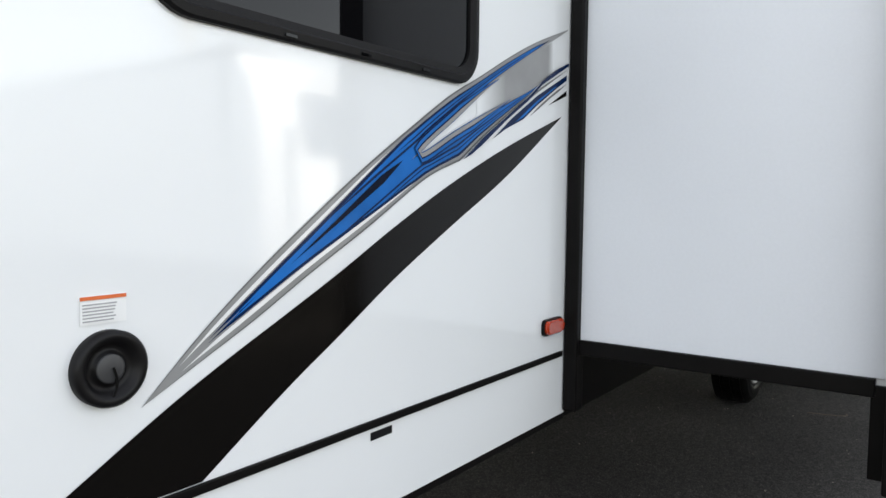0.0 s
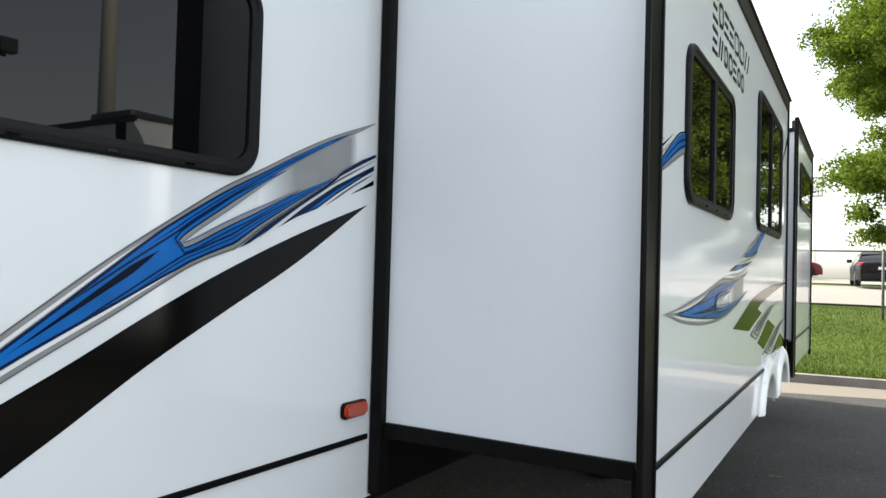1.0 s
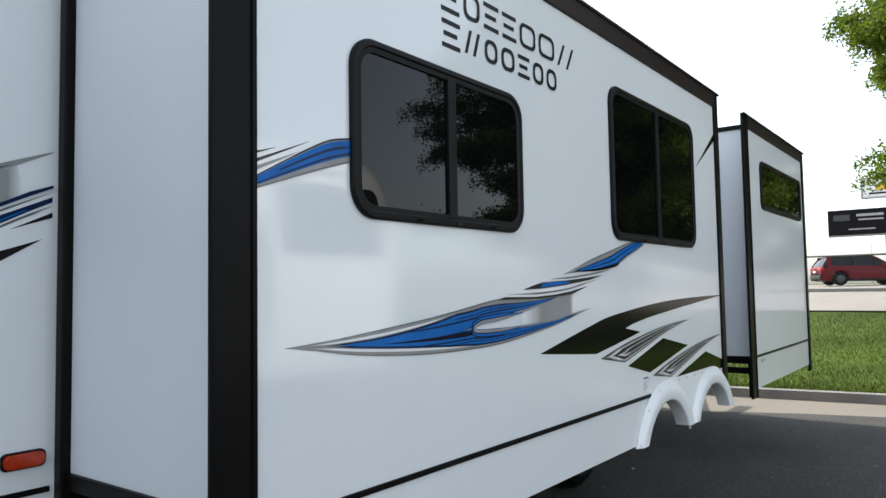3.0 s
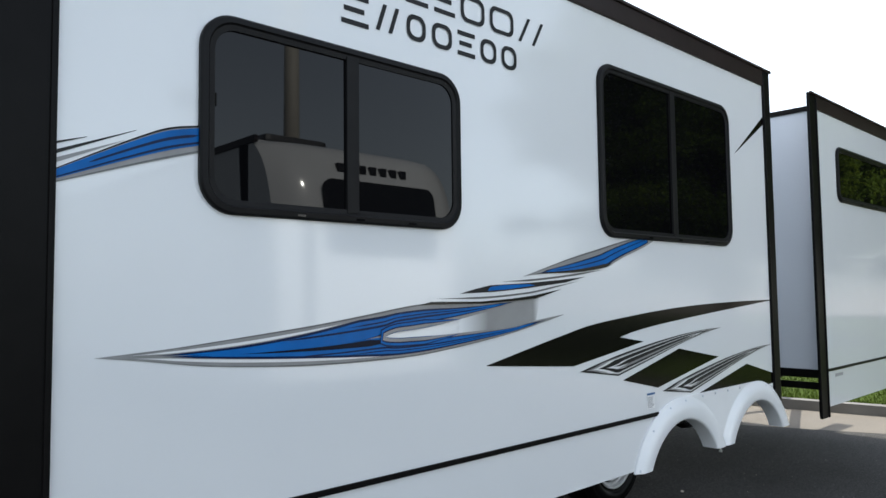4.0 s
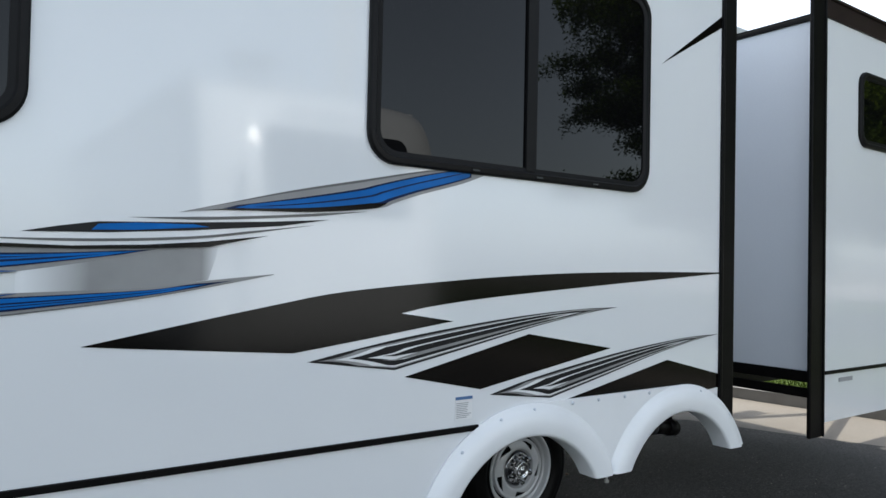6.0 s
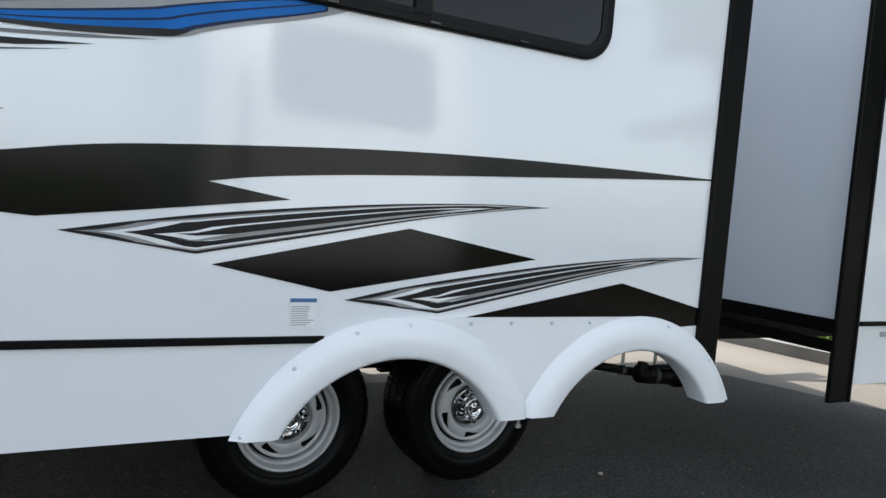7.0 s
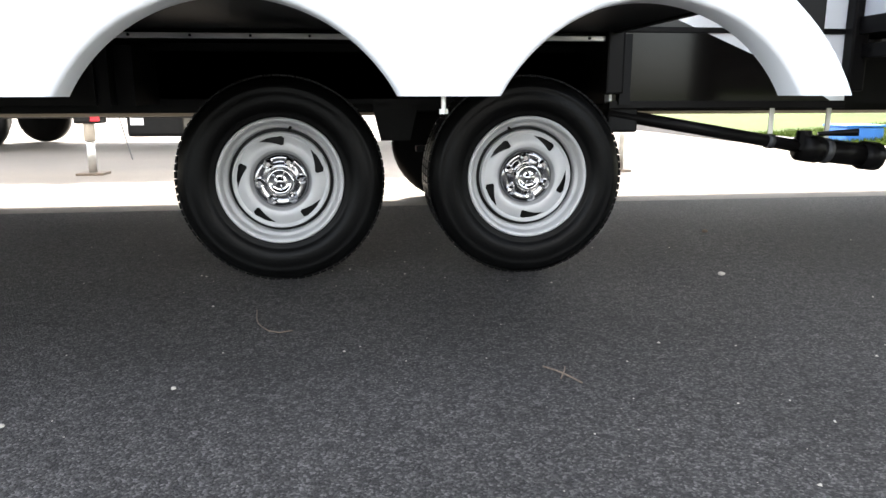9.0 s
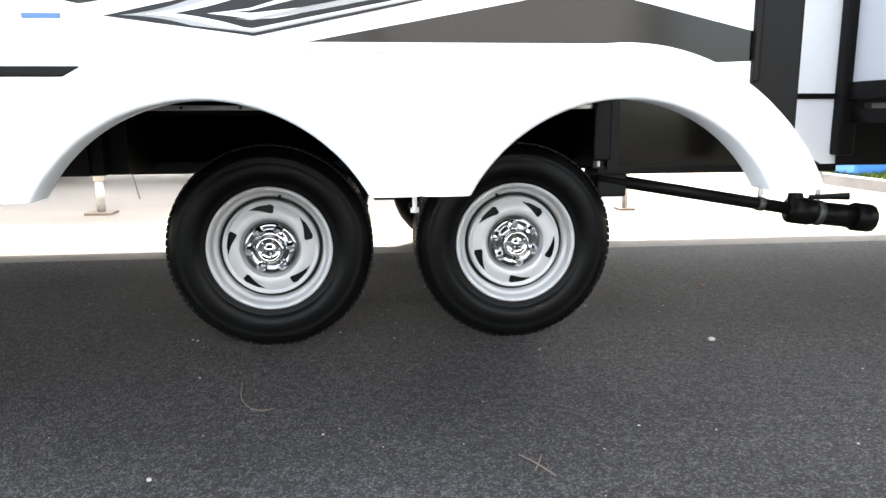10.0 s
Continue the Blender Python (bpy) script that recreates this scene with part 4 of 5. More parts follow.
HUB = 0.985
wheel(2.935, HUB, 0.350, -28, 78)
wheel(3.788, HUB, 0.350, -63, 111)
for x in (2.935, 3.788):
    tp("wheel", moved(lathe([(0.10, 0.0), (0.205, 0.0), (0.31, 0.01), (0.353, 0.05), (0.353, 0.17), (0.31, 0.21), (0.10, 0.21)], 40), x, 2.98, 0.350), "tyre", label="far black trailer tyre", smooth=True)
    tp("axle", rod((x, 1.1, 0.35), (x, 3.1, 0.35), 0.035), "dark_metal", label="black tubular axle")
    bm = box(x - 0.34, x + 0.34, 1.53, 1.59, 0.40, 0.425, 0.004)
    add_box(bm, x - 0.22, x + 0.22, 1.53, 1.59, 0.375, 0.40, 0.003)
    tp("leaf_spring", bm, "dark_metal", label="black leaf spring")
bm = bmesh.new()
outline(bm, [(3.26, 0.62), (3.46, 0.62), (3.42, 0.45), (3.30, 0.45)], 1.50, 1.56)
tp("spring_hanger", bm, "dark_metal", label="black spring hanger")

# waste pipe with its clamps and valve end
bm = rod((4.10, 1.05, 0.570), (4.93, 1.05, 0.430), 0.023)
pipe = tp("waste_pipe", bm, "black_trim", label="sloping black waste pipe with end cap", smooth=True)
inv = Matrix.Identity(4)
bm = rod((4.88, 1.05, 0.435), (5.13, 1.05, 0.405), 0.044)
add_rod(bm, (5.12, 1.05, 0.406), (5.19, 1.05, 0.398), 0.054)
add_rod(bm, (4.86, 1.05, 0.44), (4.94, 1.05, 0.428), 0.052)
part("end_cap", bm, "black_trim", pipe, "black bayonet end cap", smooth=True).matrix_parent_inverse = inv
for x, z, r in ((4.74, 0.462, 0.027), (4.97, 0.424, 0.048)):
    strap = part("hanger_strap", box(x - 0.010, x + 0.010, 1.047, 1.053, z + r, 0.62, 0.002), "zinc", pipe, "metal hanger strap")
    strap.matrix_parent_inverse = inv
    part("clamp", rod((x - 0.012, 1.05, z + 0.002), (x + 0.012, 1.05, z - 0.002), r, seg=20), "grey_plastic", strap, "", True).matrix_parent_inverse = inv
part("valve", rod((4.88, 1.05, 0.43), (4.88, 1.05, 0.50), 0.038, 0.026), "black_trim", pipe).matrix_parent_inverse = inv
part("valve_handle", rod((4.90, 1.0, 0.49), (5.02, 0.94, 0.498), 0.008, 0.014), "black_trim", pipe).matrix_parent_inverse = inv
tp("junction_box", box(4.10, 4.21, 1.03, 1.2, 0.50, 0.60, 0.01), "dark_metal")
bm = bmesh.new()
for y in (1.75, 2.7):
    add_rod(bm, (7.6, 2.23 + (y - 2.23), 0.5), (9.0, 2.23, 0.48), 0.04, seg=8)
tp("hitch_frame", bm, "dark_metal", label="black hitch frame")
for x, y in ((-3.0, 3.1),):
    bm = rod((x, y, 0.02), (x, y, 0.48), 0.025)
    add_box(bm, x - 0.08, x + 0.08, y - 0.08, y + 0.08, 0.0, 0.02, 0.004)
    tp("stabiliser_leg", bm, "zinc", label="stabiliser leg with foot plate")


# ---------------------------------------------------------------- other trailers and yard things
def far_trailer(name_label, x0, x1, y0, y1, low, top, front):
    t = thing("travel_trailer", name_label, "trailer", "neighbouring trailers", at=((x0 + x1) / 2, (y0 + y1) / 2, 0))
    cx, cy = t.location[0], t.location[1]

    def sub(name, bm, mat, label="", smooth=False):
        ob = part(name, bm, mat, t, label, smooth)
        ob.matrix_parent_inverse = Matrix.Translation((-cx, -cy, 0))
        return ob

    bm = bmesh.new()
    outline(bm, [(x0, low), (x0 - 0.02, top - 0.55), (x0 + 0.14, top - 0.12), (x0 + 0.35, top), (x1, top), (x1, low)], y0, y1)
    sub("body", bm, "gelcoat", "white fibreglass body")
    sub("roof_edge", box(x0 + 0.3, x1, front - 0.02, front + 0.02, top - 0.07, top + 0.01, 0.005), "bronze_trim")
    sub("air_conditioner", box(x0 + 1.0, x0 + 1.9, cy - 0.35, cy + 0.35, top, top + 0.32, 0.06), "grey_plastic", "dark roof air conditioner")
    ya, yb = (front, front + 0.015) if front > cy else (front - 0.015, front)
    sub("window", box(x0 + 1.1, x0 + 2.2, ya, yb, top - 1.25, top - 0.55, 0.006), "glass", "dark window")
    sub("window", box(x0 + 3.6, x0 + 4.8, ya, yb, top - 1.25, top - 0.55, 0.006), "glass", "dark window")
    sub("door", box(x0 + 2.6, x0 + 3.3, ya, yb, low + 0.05, top - 0.5, 0.006), "panel", "white entry door")
    bm = bmesh.new()
    outline(bm, [(x0 + 0.3, top - 0.35), (x0 + 0.95, top - 1.5), (x0 + 1.2, top - 1.6), (x0 + 0.45, top - 0.6)], ya, yb)
    sub("stripe_graphic", bm, "black_vinyl")
    sub("belt_moulding", box(x0 + 0.1, x1, ya, yb, low + 0.28, low + 0.31), "black_trim")
    sub("chassis", box(x0 + 0.2, x1 - 0.2, min(y0, y1) + 0.5, max(y0, y1) - 0.5, low - 0.14, low), "dark_metal")
    for k in (0.385, 0.447):
        for yy in (min(y0, y1) + 0.12, max(y0, y1) - 0.32):
            sub("wheel", moved(lathe([(0.05, 0.0), (0.2, 0.0), (0.31, 0.01), (0.35, 0.05), (0.35, 0.17), (0.31, 0.2), (0.05, 0.2)], 28), x0 + (x1 - x0) * k, yy, 0.35), "tyre", "black tyre", True)
    sub("holding_tank", box(x0 + 7.55, x0 + 8.2, y0 + 0.15, y0 + 0.7, 0.16, low - 0.1, 0.04), "dark_metal", "black holding tank")
    sub("tank_tag", box(x0 + 7.6, x0 + 7.75, y0 + 0.138, y0 + 0.149, 0.30, low - 0.11), "paper", "white paper tag")
    for x in (x0 + 0.6, x1 - 0.6):
        for yy in (min(y0, y1) + 0.3, max(y0, y1) - 0.3):
            b = rod((x, yy, 0.0), (x, yy, low), 0.03)
            add_box(b, x - 0.09, x + 0.09, yy - 0.09, yy + 0.09, 0, 0.02)
            sub("stabiliser_leg", b, "zinc", "stabiliser leg")
    return t


far_trailer("white travel trailer parked beyond, near side in shade", -7.0, 6.1, 7.4, 9.8, 0.55, 3.1, 7.4)


def nose_trailer(x0, x1, y0, y1, low, top):
    """A trailer that stands square to the aisle, its front cap in the sun."""
    cx, cy = (x0 + x1) / 2, (y0 + y1) / 2
    t = thing("travel_trailer", "white travel trailer with its sunlit front cap and dark windscreen", "trailer", "neighbouring trailers", at=(cx, cy, 0))

    def sub(name, bm, mat, label="", smooth=False):
        ob = part(name, bm, mat, t, label, smooth)
        ob.matrix_parent_inverse = Matrix.Translation((-cx, -cy, 0))
        return ob

    # cap: leans back and rounds off towards the roof and the corners
    prof = spline([(y0 - 0.10, low), (y0, low + 0.35), (y0, low + 1.3), (y0 - 0.16, top - 0.45), (y0 - 0.42, top - 0.08), (y0 - 0.75, top)], 26)
    bm = bmesh.new()
    rows = []
    n = 20
    for y, z in prof:
        row = []
        for k in range(n + 1):
            f = -1 + 2 * k / n
            row.append(bm.verts.new((cx + f * (x1 - x0) / 2, y - 0.22 * abs(f) ** 5, z)))
        rows.append(row)
    for a, b in zip(rows, rows[1:]):
        for k in range(n):
            bm.faces.new((a[k], a[k + 1], b[k + 1], b[k]))
    sub("front_cap", bm, "gelcoat", "moulded white front cap", True)
    sub("body", box(x0, x1, y1, y0 - 0.75, low, top, 0.01), "gelcoat", "white fibreglass body")
    for xa, xb in ((x0, x0 + 0.03), (x1 - 0.03, x1)):
        bm = bmesh.new()
        vs = [bm.verts.new((xa, y - 0.22, z)) for y, z in prof] + [bm.verts.new((xa, y0 - 0.75, low))]
        f = bm.faces.new(vs)
        e = bmesh.ops.extrude_face_region(bm, geom=[f])
        for v in e["geom"]:
            if isinstance(v, bmesh.types.BMVert):
                v.co.x = xb
        sub("cap_cheek", bm, "gelcoat")
    bm = bmesh.new()
    outline(bm, round_rect(cx - 0.75, cx + 0.75, top - 1.22, top - 0.44, 0.12), 0, -0.02)
    for v in bm.verts:
        v.co.y += y0 - 0.03 - 0.13 * max(0, (v.co.z - (top - 1.25))) / 0.8 + 0.06 - 0.2 * abs((v.co.x - cx) / 1.27) ** 5
    sub("windscreen", bm, "glass", "dark front window")
    for k in range(7):
        sub("lettering_bar", box(cx - 0.5 + 0.14 * k, cx - 0.42 + 0.14 * k, y0 - 0.36, y0 - 0.20, top - 0.34, top - 0.25), "black_ink")
    sub("stripe_graphic", box(x0 + 0.25, x0 + 0.30, y0 - 0.06, y0 + 0.004, low + 0.4, low + 1.6), "black_vinyl")
    sub("air_conditioner", box(cx - 0.5, cx + 0.4, y0 - 2.6, y0 - 1.7, top, top + 0.34, 0.08), "grey_plastic", "dark roof air conditioner")
    sub("roof_edge", box(x0 - 0.02, x0 + 0.02, y1, y0 - 0.6, top - 0.06, top + 0.01), "bronze_trim")
    sub("chassis", box(x0 + 0.4, x1 - 0.4, y1 + 0.3, y0 - 0.5, low - 0.16, low), "dark_metal")
    for yy in (cy - 0.2, cy - 1.05):
        for xx in (x0 + 0.15, x1 - 0.35):
            b = lathe([(0.05, 0.0), (0.2, 0.0), (0.31, 0.01), (0.35, 0.05), (0.35, 0.17), (0.31, 0.2), (0.05, 0.2)], 28)
            bmesh.ops.rotate(b, cent=(0, 0, 0), matrix=Matrix.Rotation(radians(-90), 3, "Z"), verts=b.verts)
            sub("wheel", moved(b, xx, yy, 0.35), "tyre", "black tyre", True)
    b = rod((cx, y0 + 0.75, 0.0), (cx, y0 + 0.75, 0.75), 0.03)
    add_rod(b, (cx - 0.7, y0 - 0.2, low - 0.1), (cx, y0 + 0.85, low - 0.1), 0.04)
    add_rod(b, (cx + 0.7, y0 - 0.2, low - 0.1), (cx, y0 + 0.85, low - 0.1), 0.04)
    sub("hitch_frame", b, "dark_metal", "black hitch frame with jack")


nose_trailer(3.08, 5.52, -4.05, -11.6, 0.62, 3.10)
# a tongue jack with cable standing on the paler yard
j = thing("trailer_jack", "bright metal trailer jack on a foot plate", "jack", at=(1.05, 4.8, -0.004))
part("foot", box(-0.11, 0.11, -0.10, 0.10, 0.0, 0.02, 0.006), "rusty_steel", j, "flat foot plate")
part("tube", rod((0, 0, 0.02), (0, 0, 0.30), 0.034), "zinc", j, "bright inner tube", True)
part("sleeve", rod((0, 0, 0.28), (0, 0, 0.62), 0.045), "beige", j, "", True)
part("drive_head", box(-0.09, 0.12, -0.09, 0.09, 0.42, 0.60, 0.02), "dark_metal", j, "black drive head")
part("tag", box(0.05, 0.12, -0.10, -0.092, 0.44, 0.50), "tail_red", j, "red tag")
part("cable", rod((0.32, 0.0, 0.12), (0.24, 0.02, 0.46), 0.006, seg=6), "grey_plastic", j, "thin hanging cable")
part("tongue_beam", box(-1.6, 1.5, 0.05, 0.17, 0.46, 0.60, 0.01), "dark_metal", j, "black tongue beam")


def light_pole(x, y, h, r, flood):
    p = thing("light_pole", "tall yard light pole" + (" with two floodlights" if flood else ""), "lamp post", at=(x, y, 0))
    part("base", rod((0, 0, -0.05), (0, 0, 0.5), r * 2.0), "concrete", p)
    part("pole", rod((0, 0, 0.4), (0, 0, h), r, r * 0.7), "pole", p, "pale tapered pole", True)
    if flood:
        part("crossbar", box(-0.5, 0.5, -0.04, 0.04, h - 0.12, h - 0.02), "dark_metal", p)
        for s in (-0.42, 0.42):
            part("floodlight", box(s - 0.25, s + 0.25, 0.05, 0.4, h - 0.05, h + 0.4, 0.04), "grey_plastic", p, "dark floodlight head")


light_pole(10.6, -16.3, 13.0, 0.27, False)
light_pole(9.2, -20.0, 7.6, 0.07, True)


def tree(x, y, crown_c, crown_r, seed, n_leaf, label, trunk_r=0.2):
    """Trunk, limbs and a crown of many small leaf clumps with gaps."""
    z0 = height(x, y) - 0.05
    t = thing("tree", label, "tree", "trees", at=(x, y, z0))
    rng = np.random.default_rng(seed)
    c = np.array(crown_c) - np.array((x, y, z0))
    bm = bmesh.new()
    fork = Vector((0.1, 0.0, c[2] * 0.42))
    add_rod(bm, (0, 0, -0.2), fork * 0.5 + Vector((0.05, 0.03, 0)), trunk_r * 1.2, trunk_r, 10)
    add_rod(bm, fork * 0.5 + Vector((0.05, 0.03, 0)), fork, trunk_r, trunk_r * 0.8, 10)
    part("trunk", bm, "bark", t, "grey-brown bark trunk", True)
    bm = bmesh.new()
    tips = []
    for i in range(26):
        v = rng.normal(size=3)
        v /= np.linalg.norm(v)
        v[2] = v[2] * 0.8 + 0.1
        tip = c + v * np.array(crown_r) * (0.55 + 0.35 * rng.random())
        mid = (np.array(fork) + tip) / 2 + rng.normal(size=3) * 0.25
        add_rod(bm, fork, mid, trunk_r * 0.45, trunk_r * 0.22, 6)
        add_rod(bm, mid, tip, trunk_r * 0.22, 0.02, 5)
        tips += [tip, mid, (tip + mid) / 2]
    part("limb", bm, "bark", t)
    # clumps fill a rounded, flat-bottomed crown
    q = rng.uniform(-1, 1, size=(5000, 3))
    norm = (np.abs(q) ** 2.6).sum(axis=1) ** (1 / 2.6)
    q = q[(norm < 1.0) & (norm > 0.4)][:900]
    bulge = 1.0 + 0.20 * np.sin(q[:, 0] * 5 + seed) * np.sin(q[:, 1] * 6 + 1) + 0.1 * np.sin(q[:, 2] * 9)
    centres = np.vstack([c + q * np.array(crown_r) * bulge[:, None], np.array(tips)])
    which = rng.integers(0, len(centres), n_leaf)
    # each clump is a flat spray, hanging at its rim
    size = (0.34 + 0.60 * rng.random(len(centres)))[which]
    ang = rng.random(n_leaf) * 2 * math.pi
    rr = size * np.sqrt(rng.random(n_leaf)) * (0.75 + 0.25 * np.sin(ang * 3 + which))
    droop = np.stack([rr * np.cos(ang), rr * np.sin(ang), rng.normal(size=n_leaf) * 0.11 - 0.38 * rr * rr], axis=1)
    pos = centres[which] + droop
    m = len(pos)
    a = rng.normal(size=(m, 3))
    a /= np.linalg.norm(a, axis=1)[:, None]
    b = np.cross(a, rng.normal(size=(m, 3)))
    b /= np.linalg.norm(b, axis=1)[:, None]
    L = (0.026 + 0.026 * rng.random(m))[:, None]
    W = (0.014 + 0.012 * rng.random(m))[:, None]
    vs = np.stack([pos - a * L, pos + b * W, pos + a * L, pos - b * W], axis=1).reshape(-1, 3)
    me = bpy.data.meshes.new("crown")
    me.vertices.add(4 * m)
    me.vertices.foreach_set("co", vs.ravel())
    me.loops.add(4 * m)
    me.loops.foreach_set("vertex_index", np.arange(4 * m))
    me.polygons.add(m)
    me.polygons.foreach_set("loop_start", np.arange(m) * 4)
    me.update(calc_edges=True)
    me.materials.append(M["leaf"])
    crown = new("crown", me)
    crown.parent = t
    return tagged(crown, "bright green feathery foliage with gaps")


tree(14.4, -5.2, (14.6, -4.5, 5.4), (3.65, 4.42, 3.8), 4, 950000, "leafy green shade tree on the lawn")


# fence
def fence(x, y0, y1):
    f = thing("chain_link_fence", "galvanised chain-link fence across the lawn", "fence", at=(x, 0, height(x, 0)))
    H = 1.5
    y = y0
    while y <= y1 + 0.01:
        b = rod((0, y, -0.1), (0, y, H + 0.03), 0.03)
        add_rod(b, (0, y, H + 0.02), (0, y, H + 0.07), 0.036, 0.012)
        part("post", b, "galvanised", f, "", True)
        y += 3.0
    part("top_rail", rod((0, y0, H), (0, y1, H), 0.022), "galvanised", f, "", True)
    vs, fs = [], []
    n = int((y1 - y0) / 0.075)
    for s in (-1, 1):
        for i in range(-20, n + 20):
            ya = y0 + i * 0.075
            yb = ya + s * H
            if min(ya, yb) < y0 or max(ya, yb) > y1:
                continue
            k = len(vs)
            w = 0.0013
            vs += [(0.004 * s, ya - w, 0.03), (0.004 * s, ya + w, 0.03), (0.004 * s, yb + w, H), (0.004 * s, yb - w, H)]
            fs.append((k, k + 1, k + 2, k + 3))
    tagged(mesh_from("wire_mesh", vs, fs, "galvanised", f), "woven wire mesh", kind="stuff")


fence(16.6, -12.9, 14.1)


# parked cars
def car(at, yaw, paint, label, suv):
    t = thing("car", label, "car", "parked cars", at=at)
    t.rotation_euler = (0, 0, radians(yaw))
    W = 1.84
    wheels = (-1.36, 1.40)
    RW = 0.36 if suv else 0.335
    # shoulder line and sill, tail to nose
    if suv:
        belt_line = [(-2.26, 0.62), (-2.30, 0.86), (-2.22, 1.02), (-1.6, 1.06), (-0.4, 1.05), (0.7, 1.02), (1.0, 1.03), (1.55, 1.00), (2.05, 0.90), (2.28, 0.72), (2.30, 0.50)]
        roof_line = [(-2.24, 1.02), (-2.05, 1.30), (-1.85, 1.50), (-1.5, 1.60), (-0.7, 1.655), (0.0, 1.63), (0.45, 1.52), (0.85, 1.28), (1.20, 1.03)]
        pillars = ((-1.95, -1.72), (-0.72, -0.62), (0.36, 0.44))
    else:
        belt_line = [(-2.34, 0.60), (-2.38, 0.82), (-2.30, 0.98), (-1.7, 1.00), (-0.4, 0.96), (0.7, 0.93), (1.1, 0.94), (1.6, 0.88), (2.1, 0.78), (2.34, 0.64), (2.36, 0.46)]
        roof_line = [(-1.85, 0.99), (-1.45, 1.22), (-1.05, 1.37), (-0.5, 1.44), (0.1, 1.42), (0.5, 1.30), (0.85, 1.12), (1.18, 0.94)]
        pillars = ((-1.35, -1.18), (-0.50, -0.42), (0.36, 0.44))

    def half_width(x):
        return W / 2 * (1.0 - 0.16 * max(0.0, (abs(x) - 1.5) / 0.86) ** 2.2)

    # lower body: rounded flanks under the shoulder, arches cut over the wheels
    bm = bmesh.new()
    rows = []
    for x, z in spline(belt_line, 90):
        h = half_width(x)
        low = 0.27
        for wx in wheels:
            d = abs(x - wx)
            if d < RW + 0.07:
                low = max(low, RW + math.sqrt((RW + 0.07) ** 2 - d * d))
        low = min(low, z - 0.04)
        sec = [(-h * 0.97, low), (-h * 1.0, low + (z - low) * 0.45), (-h * 0.985, low + (z - low) * 0.80), (-h * 0.94, z - 0.02), (-h * 0.80, z), (0, z + 0.025)]
        rows.append([bm.verts.new((x, y, zz)) for y, zz in sec] + [bm.verts.new((x, -y, zz)) for y, zz in sec[-2::-1]])
    for p, q in zip(rows, rows[1:]):
        for k in range(len(p) - 1):
            bm.faces.new((p[k], p[k + 1], q[k + 1], q[k]))
    part("body", bm, paint, t, "", True)
    part("underbody", box(-2.1, 2.1, -0.78, 0.78, 0.22, 0.60, 0.05), "black_plastic", t)

    # glasshouse in dark glass, with a painted roof and pillars on it
    def house(x, z, grow):
        top = 0.60 + grow
        f = min(1.0, max(0.0, (z - 0.95) / (0.68 if suv else 0.48)))
        return W / 2 * 0.93 * (1 - f) + top * f + grow

    line = spline(roof_line, 60)
    bm = bmesh.new()
    rows = []
    for x, z in line:
        base = 0.96 if suv else 0.90
        rows.append([bm.verts.new((x, sg * house(x, zz, 0.0), zz)) for sg, zz in ((-1, base), (-1, max(base, z - 0.05)))] + [bm.verts.new((x, 0, z))]
                    + [bm.verts.new((x, house(x, zz, 0.0), zz)) for zz in (max(base, z - 0.05), base)])
    for p, q in zip(rows, rows[1:]):
        for k in range(4):
            bm.faces.new((p[k], p[k + 1], q[k + 1], q[k]))
    part("glasshouse", bm, "car_glass", t, "dark car windows")
    roof_z = max(z for _, z in line) - (0.15 if suv else 0.13)
    bm = bmesh.new()
    rows = []
    for x, z in line:
        if z > roof_z:
            h = house(x, z - 0.05, 0.012)
            rows.append([bm.verts.new((x, -h, z - 0.065)), bm.verts.new((x, -h * 0.93, z + 0.004)), bm.verts.new((x, 0, z + 0.016)), bm.verts.new((x, h * 0.93, z + 0.004)), bm.verts.new((x, h, z - 0.065))])
    for p, q in zip(rows, rows[1:]):
        for k in range(4):
            bm.faces.new((p[k], p[k + 1], q[k + 1], q[k]))
    part("roof", bm, paint, t, "", True)
    for sg in (-1, 1):
        # slanting front and rear pillars follow the roof line, the others stand upright
        for edge in (line[:18], line[-20:]):
            bm = bmesh.new()
            vs = []
            for x, z in edge:
                wide = 0.10 if edge is line[:18] else 0.06
                vs.append([bm.verts.new((x, sg * house(x, z - 0.03, 0.010), z + 0.006)), bm.verts.new((x, sg * house(x, z - wide, 0.012), z - wide))])
            for p, q in zip(vs, vs[1:]):
                bm.faces.new((p[0], q[0], q[1], p[1]))
            part("pillar", bm, paint, t)
        for xa, xb in pillars:
            za, zb = 0.98, roof_z + 0.04
            bm = bmesh.new()
            bm.faces.new([bm.verts.new((x, sg * house(x, z, 0.012), z)) for x, z in ((xa - 0.06, za), (xb - 0.06, za), (xb, zb), (xa, zb))])
            part("pillar", bm, paint if xb < -1.0 else "black_plastic", t)
        part("tail_light", box(-2.345, -1.98, sg * 0.68 - 0.14, sg * 0.68 + 0.14, 0.84, 0.97, 0.03), "tail_red", t, "red tail light")
        part("headlight", box(1.98, 2.20, sg * 0.66 - 0.14, sg * 0.66 + 0.14, 0.68, 0.80, 0.03), "chrome", t, "clear headlight")
        part("mirror", box(0.72, 0.90, sg * 0.98 - 0.10, sg * 0.98 + 0.10, 1.00, 1.14, 0.03), paint, t)
        part("sill", box(-0.98, 1.0, sg * 0.88 - 0.03, sg * 0.88 + 0.03, 0.24, 0.36, 0.02), "black_plastic", t, "black sill cladding")
        part("door_handle", box(-0.50, -0.30, sg * 0.915 - 0.012, sg * 0.915 + 0.012, 0.84, 0.87, 0.006), paint, t)
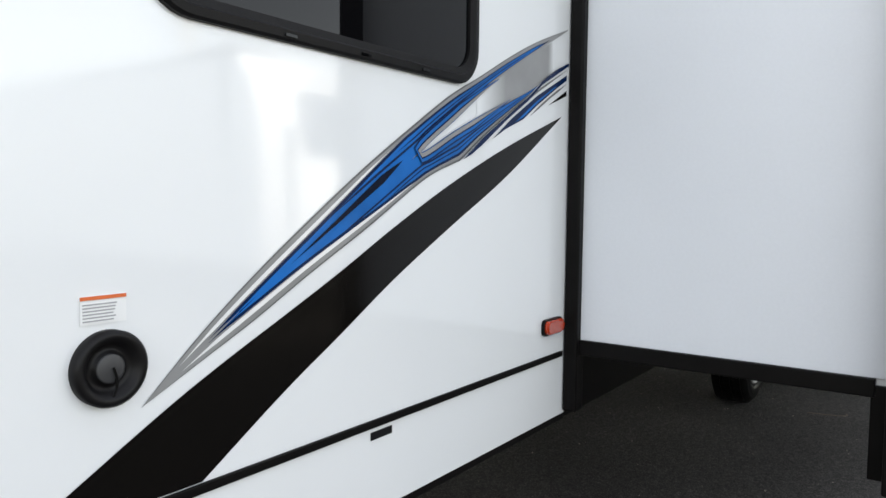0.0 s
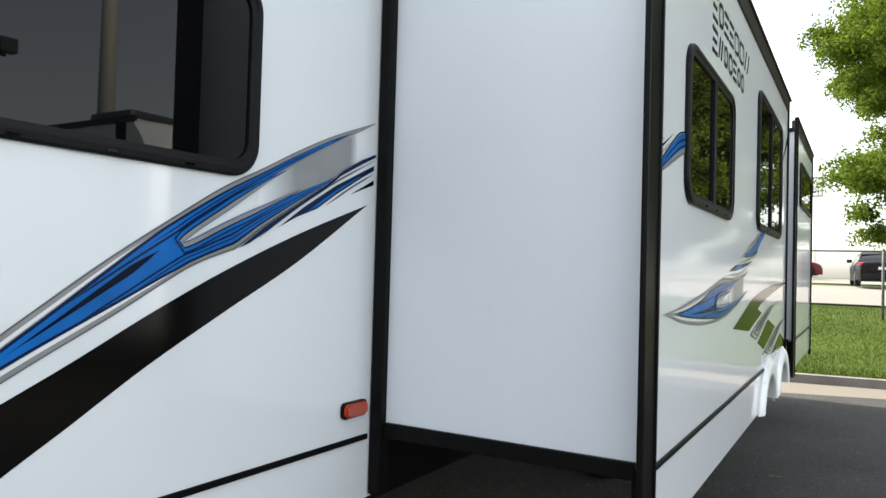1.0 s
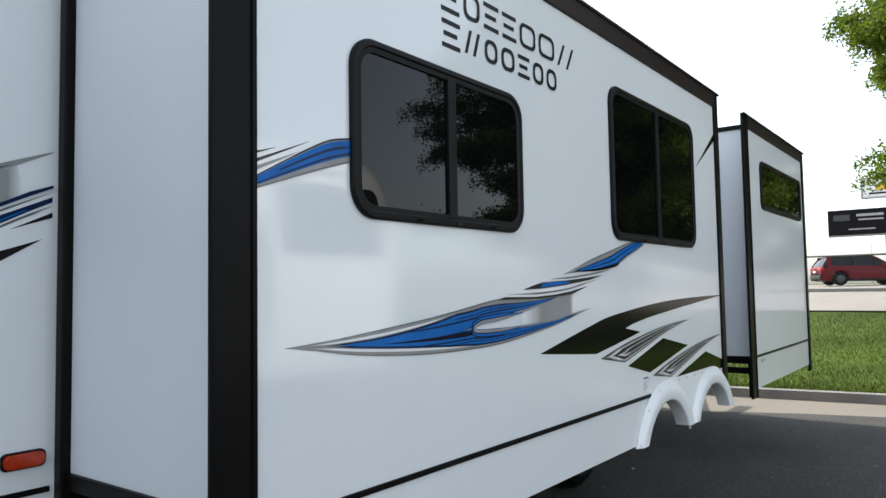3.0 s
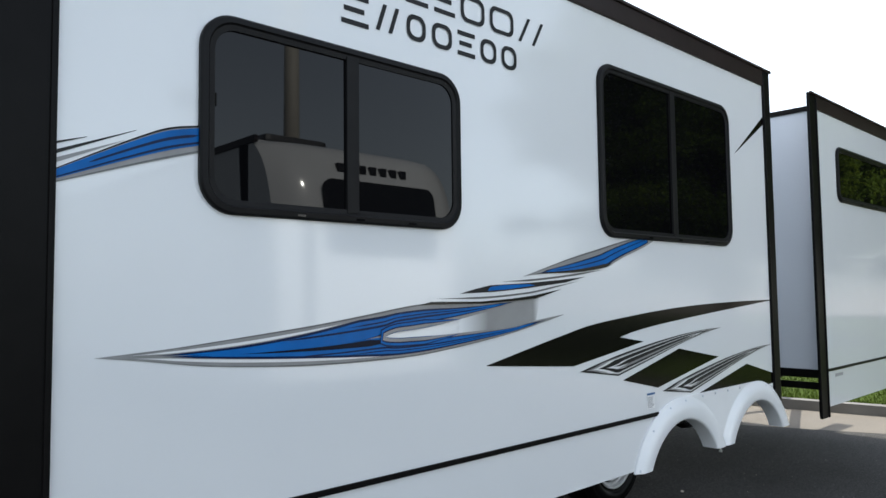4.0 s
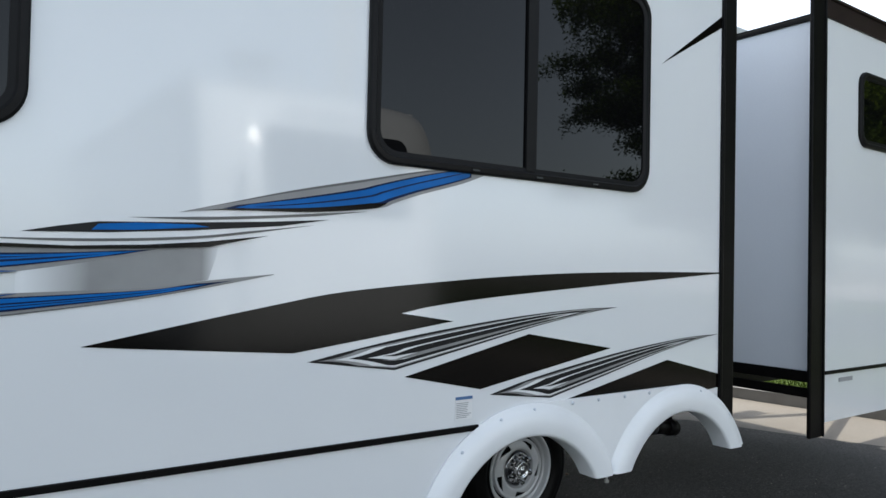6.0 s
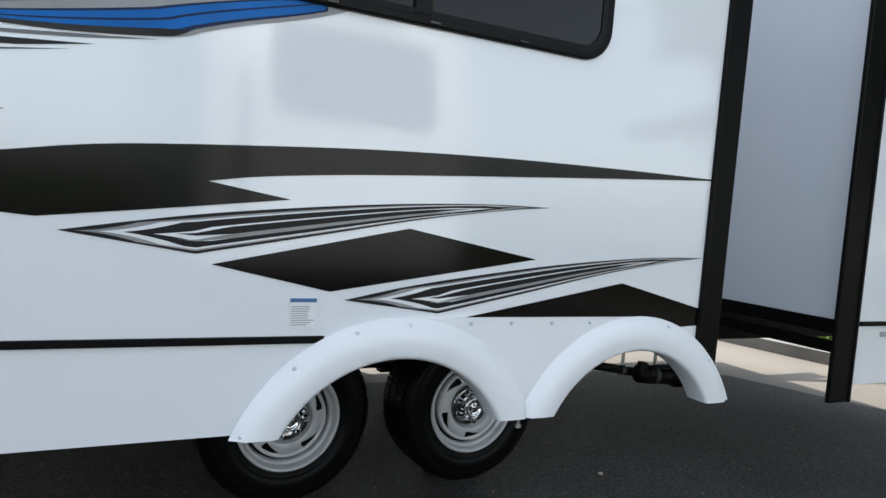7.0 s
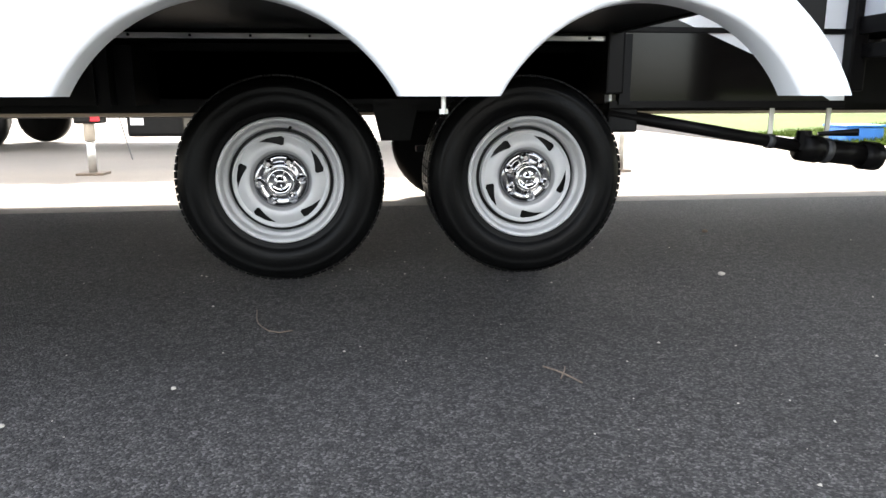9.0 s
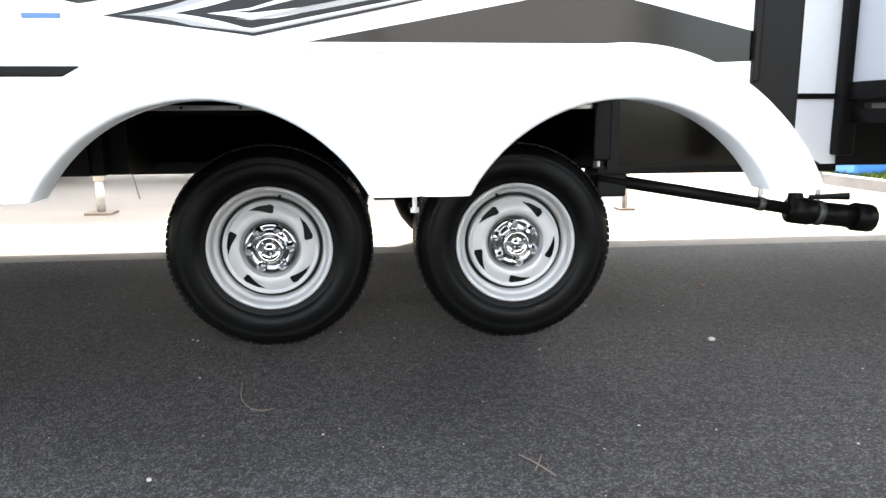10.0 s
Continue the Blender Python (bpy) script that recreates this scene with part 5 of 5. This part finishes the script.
        for x in wheels:
            w = part("wheel", moved(lathe([(0.0, 0.0), (0.2, 0.0), (0.22, -0.01), (RW - 0.03, -0.01), (RW, 0.02), (RW, 0.18), (RW - 0.03, 0.2), (0.0, 0.2)], 28), x, -0.90 if sg < 0 else 0.70, RW), "tyre", t, "black tyre", True)
            y = -0.915 if sg < 0 else 0.915
            part("rim", moved(lathe([(0.0, -0.01 * -sg), (0.05, 0.015 * sg), (0.19, 0.0), (0.215, -0.01 * sg)], 20), x, y, RW), "grey_plastic", w, "dark alloy rim", True)
    part("bumper", box(-2.36, -2.1, -0.80, 0.80, 0.34, 0.58, 0.06), "black_plastic", t)
    part("number_plate", box(-2.385, -2.33, -0.16, 0.16, 0.70, 0.80, 0.005), "paper", t, "blank pale number plate")
    return t


M["car_glass"] = material("car_glass", (0.004, 0.004, 0.005), 0.08, vary=0.1, spec=0.35)
car((43.5, 3.9, height(43.5, 3.9) + 0.035), -62, "red_paint", "red compact SUV parked beside the road", True)
car((33.0, -1.0, height(33, -1) + 0.035), 4, "dark_paint", "dark sedan seen from behind with red tail lights", False)


# roadside signs
def road_sign(at, w, h, z, mat, bars, label, pole_y=0.0):
    s = thing("road_sign", label, "sign", "roadside signs", at=at)
    part("pole", rod((0.25, pole_y, -0.3), (0.25, pole_y, z + h), 0.16), "dark_metal", s, "", True)
    b = part("board", box(-0.12, 0.12, -w / 2, w / 2, z, z + h, 0.02), mat, s, "flat sign board")
    for y0, y1, z0, z1, m in bars:
        part("bar", box(-0.14, -0.122, y0, y1, z + z0, z + z1), m, b)


road_sign((55, 5.3, height(55, 5)), 3.7, 1.85, 3.3, "dark_paint",
          [(-1.5, 0.1, 1.35, 1.52, "grey_ink"), (-1.5, 0.0, 1.08, 1.18, "grey_ink"), (0.5, 1.5, 1.1, 1.5, "grey_plastic"), (-1.0, 0.6, 0.45, 0.53, "grey_ink"), (-1.8, 1.8, 0.04, 0.09, "grey_ink")],
          "black roadside sign board with grey bars", -1.65)
road_sign((57, 3.7, height(57, 4)), 3.2, 1.5, 6.0, "paper", [(-0.7, 0.7, 0.55, 0.95, "sign_yellow"), (-1.1, 1.1, 0.3, 0.42, "black_ink"), (-1.6, 1.6, 0.0, 0.12, "grey_ink"), (-1.6, 1.6, 1.38, 1.5, "grey_ink"),
          (-1.6, -1.48, 0.12, 1.38, "grey_ink"), (1.48, 1.6, 0.12, 1.38, "grey_ink")], "white framed roadside sign with a yellow bar")
for x, y, h in ((70, 3.3, 7.0), (95, 9.0, 8.0)):
    light_pole(x, y, h, 0.07, False)

# blue crate on the lawn edge
b = thing("crate", "blue plastic crate standing on the grass edge", "crate", at=(9.0, 6.3, height(9.0, 6.3) - 0.035))
part("tub", box(-0.22, 0.25, -0.2, 0.2, 0.0, 0.17, 0.03), "bin_blue", b)
part("lid", box(-0.24, 0.27, -0.22, 0.22, 0.17, 0.195, 0.01), "bin_blue", b)


# twigs and pebbles on the asphalt
def twig(pts, r, label):
    t = thing("twig", label, "twig", "debris on the asphalt", at=(pts[0][0], pts[0][1], 0.0))
    p = [Vector((x - pts[0][0], y - pts[0][1], z)) for x, y, z in pts]
    bm = bmesh.new()
    q = spline(p, 9)
    for a, b in zip(q, q[1:]):
        add_rod(bm, a, b, r, r * 0.9, seg=6)
    part("stem", bm, "dry_wood", t, "", True)


M["dry_wood"] = material("dry_wood", (0.16, 0.12, 0.09), 0.8, vary=0.3, scale=40)
twig([(2.88, 0.62, 0.003), (2.90, 0.48, 0.006), (2.95, 0.40, 0.003), (3.00, 0.41, 0.003)], 0.0018, "thin curved dry twig on the asphalt")
twig([(3.61, 0.06, 0.003), (3.64, 0.00, 0.008), (3.67, -0.05, 0.003)], 0.0022, "short pale dry twig on the asphalt")
twig([(3.63, -0.02, 0.003), (3.65, 0.02, 0.006), (3.66, 0.05, 0.003)], 0.0018, "short pale dry twig on the asphalt")


def pebble(x, y, r, mat, label):
    bm = bmesh.new()
    bmesh.ops.create_icosphere(bm, subdivisions=2, radius=r)
    for v in bm.verts:
        v.co *= 1 + 0.25 * noise.noise(v.co * (1.2 / r) + Vector((x, y, 0)))
        v.co.z = v.co.z * 0.6
    ob = part("pebble", bm, mat, None, "", True)
    ob.location = (x, y, r * 0.45)
    tagged(ob, label, "pebble", "debris on the asphalt")


leg = thing("stabiliser_jack", "slim pale metal stabiliser jack on the yard", "jack", at=(5.48, 4.45, -0.004))
part("foot", box(-0.07, 0.07, -0.07, 0.07, 0.0, 0.015, 0.004), "rusty_steel", leg)
part("tube", rod((0, 0, 0.015), (0, 0, 0.62), 0.022), "zinc", leg, "", True)
pebble(4.48, 0.85, 0.012, "beige", "pale pebble on the asphalt")
pebble(2.77, 0.04, 0.006, "beige", "small pale pebble on the asphalt")
pebble(2.48, -0.11, 0.007, "beige", "small pale pebble on the asphalt")
pebble(4.82, 1.64, 0.014, "dry_wood", "brown dry leaf scrap on the asphalt")
